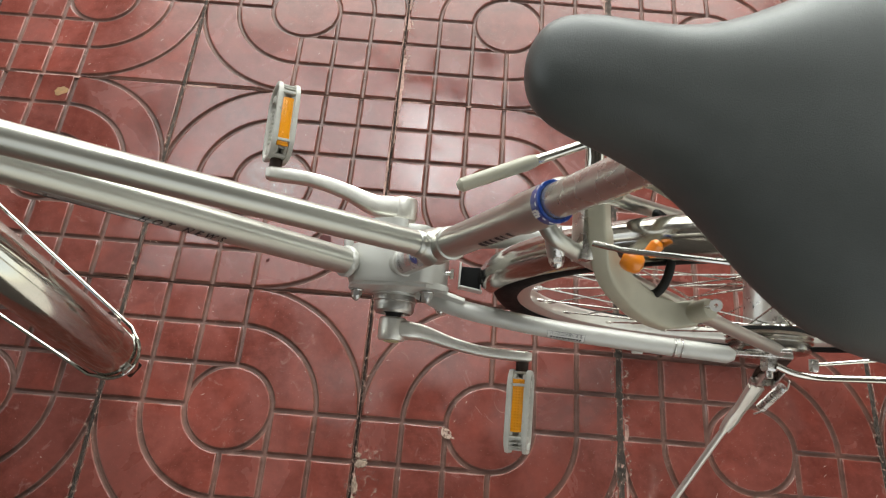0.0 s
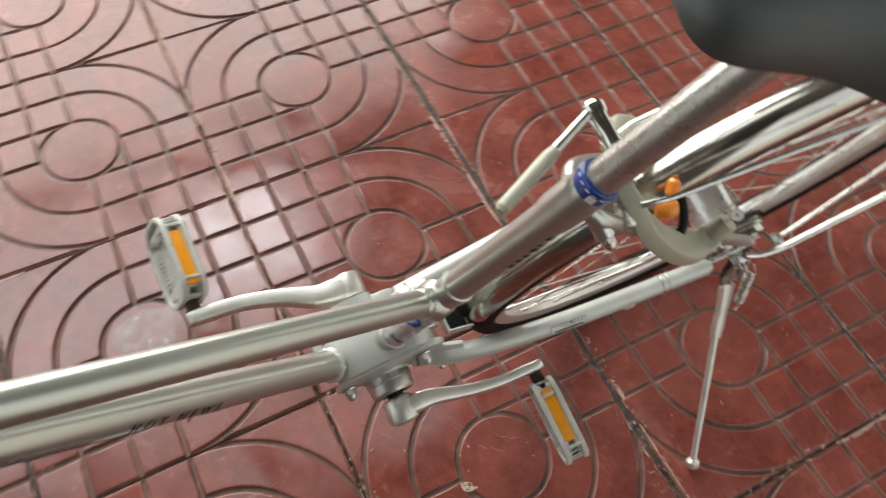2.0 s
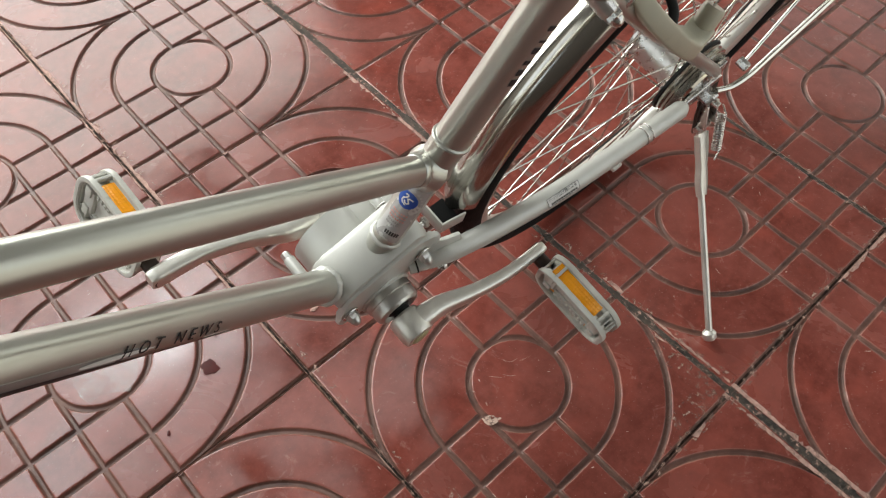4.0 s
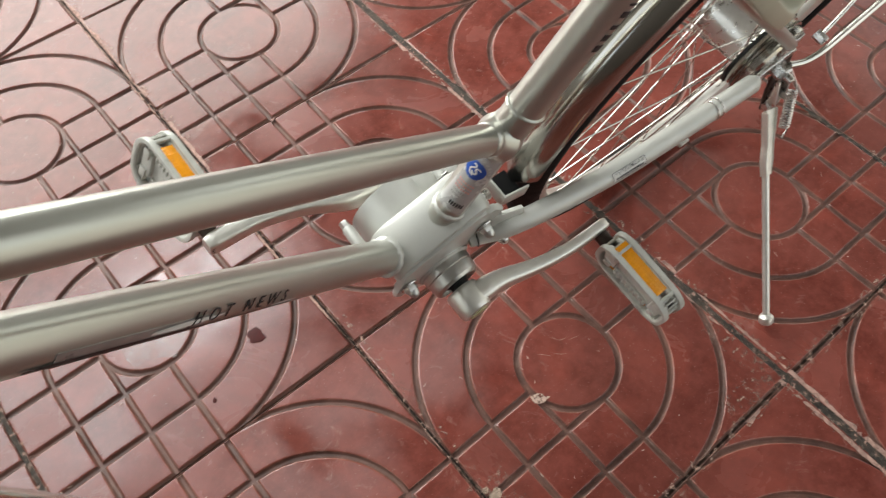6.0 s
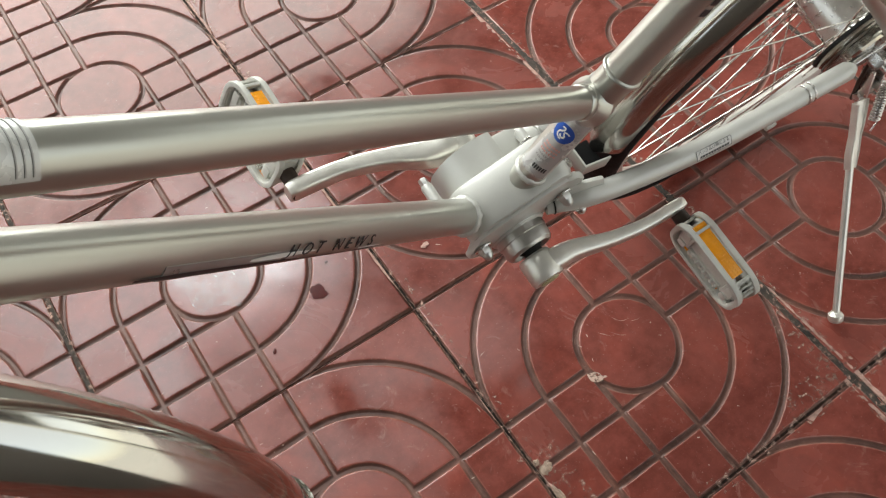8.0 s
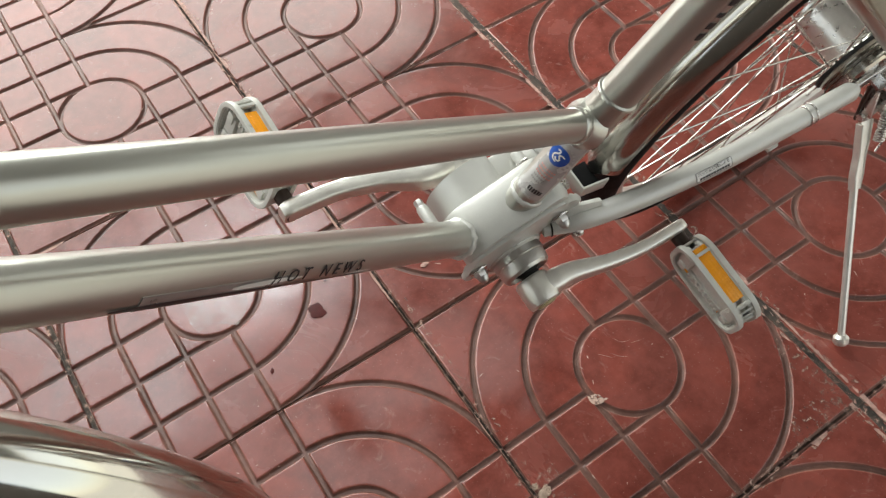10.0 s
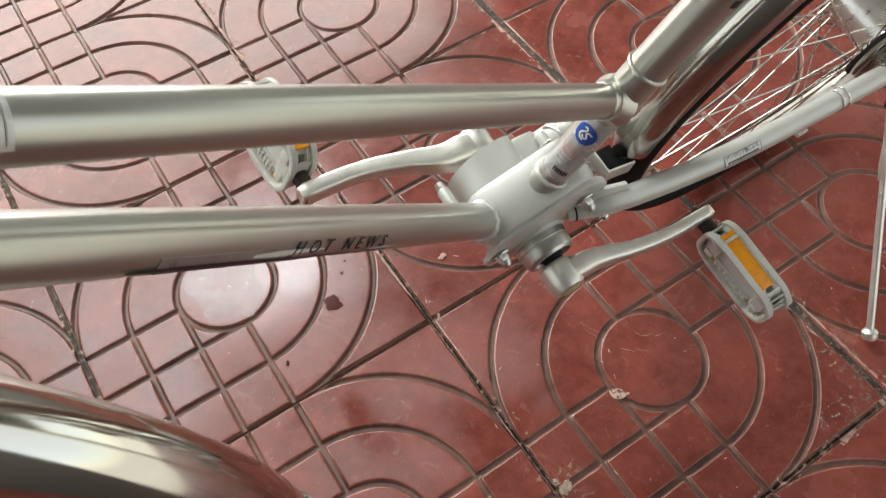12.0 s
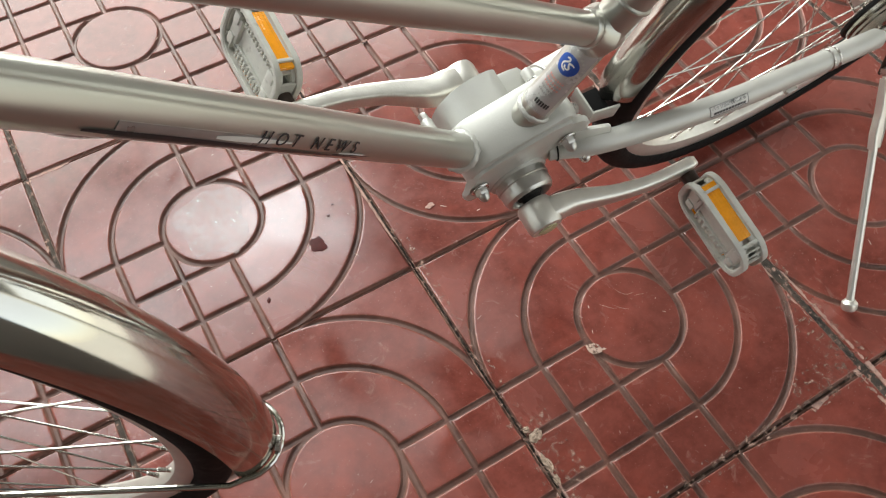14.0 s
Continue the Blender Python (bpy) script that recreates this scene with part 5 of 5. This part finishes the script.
def joint_strip(along_x, at, inner, outer, z, side, seed, lo=-0.9, hi=1.3, gap=0.35):
    """An uneven band of mortar beside a joint: its outer edge wanders and it breaks off in places."""
    rnd = random.Random(seed)
    bm = bmesh.new()
    n = int((hi - lo) / 0.004)
    width, keep, rows = 0.5, 1.0, []
    for k in range(n + 1):
        width = min(1, max(0.0, width + rnd.uniform(-0.22, 0.22)))
        keep = min(1, max(0.0, keep + rnd.uniform(-0.12, 0.12)))
        u = lo + (hi - lo) * k / n
        o = inner + (outer - inner) * (width if keep > gap else 0.05)
        mid = (inner + o) / 2
        ring = [(inner, -0.004), (inner + 0.0003, z * 0.7), (mid, z * rnd.uniform(0.7, 1.3)), (o, 0.0002)]
        rows.append([bm.verts.new((u, at + side * q, w) if along_x else (at + side * q, u, w)) for q, w in ring])
    for p, q in zip(rows, rows[1:]):
        for i in range(3):
            bm.faces.new((p[i], p[i + 1], q[i + 1], q[i]))
    return bm


bm = joint_strip(False, 0.0, 0.0018, 0.0090, 0.0008, 1, 21, gap=0.40)
join(bm, joint_strip(False, 0.0, 0.0018, 0.0055, 0.0006, -1, 22, gap=0.5))
join(bm, joint_strip(False, TILE, 0.0066, 0.0135, 0.0005, 1, 23, gap=0.66))
join(bm, joint_strip(False, TILE, 0.0066, 0.0135, 0.0005, -1, 24, gap=0.6))
for k, line in enumerate((-TILE, 2 * TILE)):
    join(bm, joint_strip(False, line, 0.0028, 0.0060, 0.0004, 1, 30 + k, gap=0.7))
for k, line in enumerate((-TILE, 0.0, TILE)):
    join(bm, joint_strip(True, line, 0.0026, 0.0075 if k else 0.0100, 0.0003, -1, 25 + k, gap=0.8 if k else 0.3))
tagged(finish("joint_mortar", bm, PINKISH), "pale pink cement smeared along the tile joints", "mortar", kind="stuff")


def filling(line, half, low, high, seed, rag=0.2):
    """Dark gritty mortar that fills the widest joint, rough on top."""
    rnd = random.Random(seed)
    bm = bmesh.new()
    rows = []
    for k in range(551):
        u = -0.9 + 0.004 * k
        rows.append([bm.verts.new((line + q * half * rnd.uniform(1 - rag, 1 + rag), u, rnd.uniform(low, high) if abs(q) < 0.9 else (low + high) / 2)) for q in (-1, -0.55, 0, 0.55, 1)])
    for p, q in zip(rows, rows[1:]):
        for i in range(4):
            bm.faces.new((p[i], p[i + 1], q[i + 1], q[i]))
    return bm


bm = filling(TILE, 0.0066, -0.0012, 0.0009, 33)
join(bm, filling(-TILE, 0.0032, -0.0016, 0.0004, 34))
join(bm, filling(2 * TILE, 0.0042, -0.0016, 0.0004, 35))
tagged(finish("joint_crack", filling(0.0, 0.0017, -0.0022, -0.0004, 36, 0.6), CRACK), "black open crack between two rows of tiles", "crack", kind="stuff")
tagged(finish("joint_filling", bm, GRIT), "dark gritty mortar in the wide tile joints", "mortar", kind="stuff")


def chips():
    """Small pale scratches and specks on the tile tops."""
    rnd = random.Random(5)
    bm = bmesh.new()
    for _ in range(420):
        x, y, a = rnd.uniform(-0.7, 1.1), rnd.uniform(-0.6, 0.9), rnd.uniform(0, math.pi)
        n, w = abs(rnd.gauss(0.0012, 0.0016)) + 0.0004, rnd.uniform(0.00022, 0.0006)
        c, s = math.cos(a), math.sin(a)
        pts = [(-n, 0), (-n * 0.4, w), (n * 0.5, w * 0.8), (n, 0), (n * 0.3, -w), (-n * 0.6, -w * 0.7)]
        bm.faces.new([bm.verts.new((x + p * c - q * s, y + p * s + q * c, 0.0007)) for p, q in pts])
    return bm


tagged(finish("floor_chips", chips(), CEMENT), "small pale scratches and specks on the tiles", "chips", kind="stuff")


def scratch(name, pts, width):
    """A thin pale scratch on a tile top."""
    bm = bmesh.new()
    rows = []
    path = smooth_path([(x, y, 0.0009) for x, y in pts], 5)
    for i, p in enumerate(path):
        d = (path[min(i + 1, len(path) - 1)] - path[max(i - 1, 0)]).normalized()
        s = Vector((-d.y, d.x, 0)) * width * math.sin(math.pi * (i + 0.6) / (len(path) + 0.2))
        rows.append((bm.verts.new(p + s), bm.verts.new(p - s)))
    for p, q in zip(rows, rows[1:]):
        bm.faces.new((p[0], p[1], q[1], q[0]))
    return tagged(finish(name, bm, PINKISH), "thin pale scratch on a red floor tile", "scratch", "scratches on the tiles")


scratch("floor_scratch", [(0.190, -0.176), (0.197, -0.186), (0.205, -0.192)], 0.0003)
scratch("floor_scratch", [(0.205, -0.160), (0.212, -0.172), (0.224, -0.176)], 0.0003)
scratch("floor_scratch", [(0.176, -0.168), (0.188, -0.182)], 0.0003)
scratch("floor_scratch", [(0.003, -0.318), (0.004, -0.345), (0.003, -0.372)], 0.0004)
scratch("floor_scratch", [(0.222, -0.180), (0.236, -0.184)], 0.00025)


def residue(strips, name, mat, label):
    """Flat strips of broken cement residue along the joints: axis, line, from, to, offset and half-width."""
    bm = bmesh.new()
    for axis, line, lo, hi, off, half in strips:
        n = int((hi - lo) / 0.02)
        rows = []
        for k in range(n + 1):
            u = lo + (hi - lo) * k / n
            pts = ((line + off - half, u), (line + off + half, u)) if axis == "y" else ((u, line + off - half), (u, line + off + half))
            rows.append([bm.verts.new((x, y, 0.0012)) for x, y in pts])
        for p, q in zip(rows, rows[1:]):
            bm.faces.new((p[0], p[1], q[1], q[0]))
    return tagged(finish(name, bm, mat), label, "residue", kind="stuff")


residue([("y", 0.0, -0.9, 1.2, 0.006, 0.010), ("y", TILE, -0.9, 1.2, 0.0, 0.016), ("y", -TILE, -0.9, 1.2, 0.0, 0.008), ("y", 2 * TILE, -0.9, 1.2, 0.0, 0.010), ("x", -TILE, -0.9, 1.3, 0.0, 0.011)], "joint_residue", RESIDUE, "broken pale cement residue along the tile joints")
residue([("y", 0.014, -0.34, -0.24, 0.0, 0.026), ("y", 0.386, -0.40, -0.28, 0.0, 0.022), ("x", -0.386, 0.30, 0.42, 0.0, 0.02)], "cement_residue", RESIDUE, "patch of dried cement residue on the floor tiles")


def lump(x, y, rx, ry, rz, turn, seed):
    """A rough lump of dried mortar on the joint."""
    rnd = random.Random(seed)
    bm = bmesh.new()
    for v in bmesh.ops.create_icosphere(bm, subdivisions=3, radius=1.0)["verts"]:
        k = 1 + rnd.uniform(-0.30, 0.30)
        v.co = Vector((v.co.x * rx * k, v.co.y * ry * k, max(v.co.z, -0.6) * rz * k))
    ob = finish("mortar_lump", bm, MORTAR, sharp=25)
    ob.matrix_world = pose(x, y, 0.0, 0, 0, turn)
    return tagged(ob, "rough grey-beige lump of dried mortar on the floor", "mortar", "mortar lumps")


lump(0.011, -0.268, 0.009, 0.006, 0.0018, 20, 1)
lump(0.005, -0.300, 0.004, 0.011, 0.0022, 5, 2)
lump(0.004, -0.322, 0.0035, 0.006, 0.0020, -10, 3)
lump(0.006, -0.256, 0.004, 0.004, 0.0018, 0, 4)
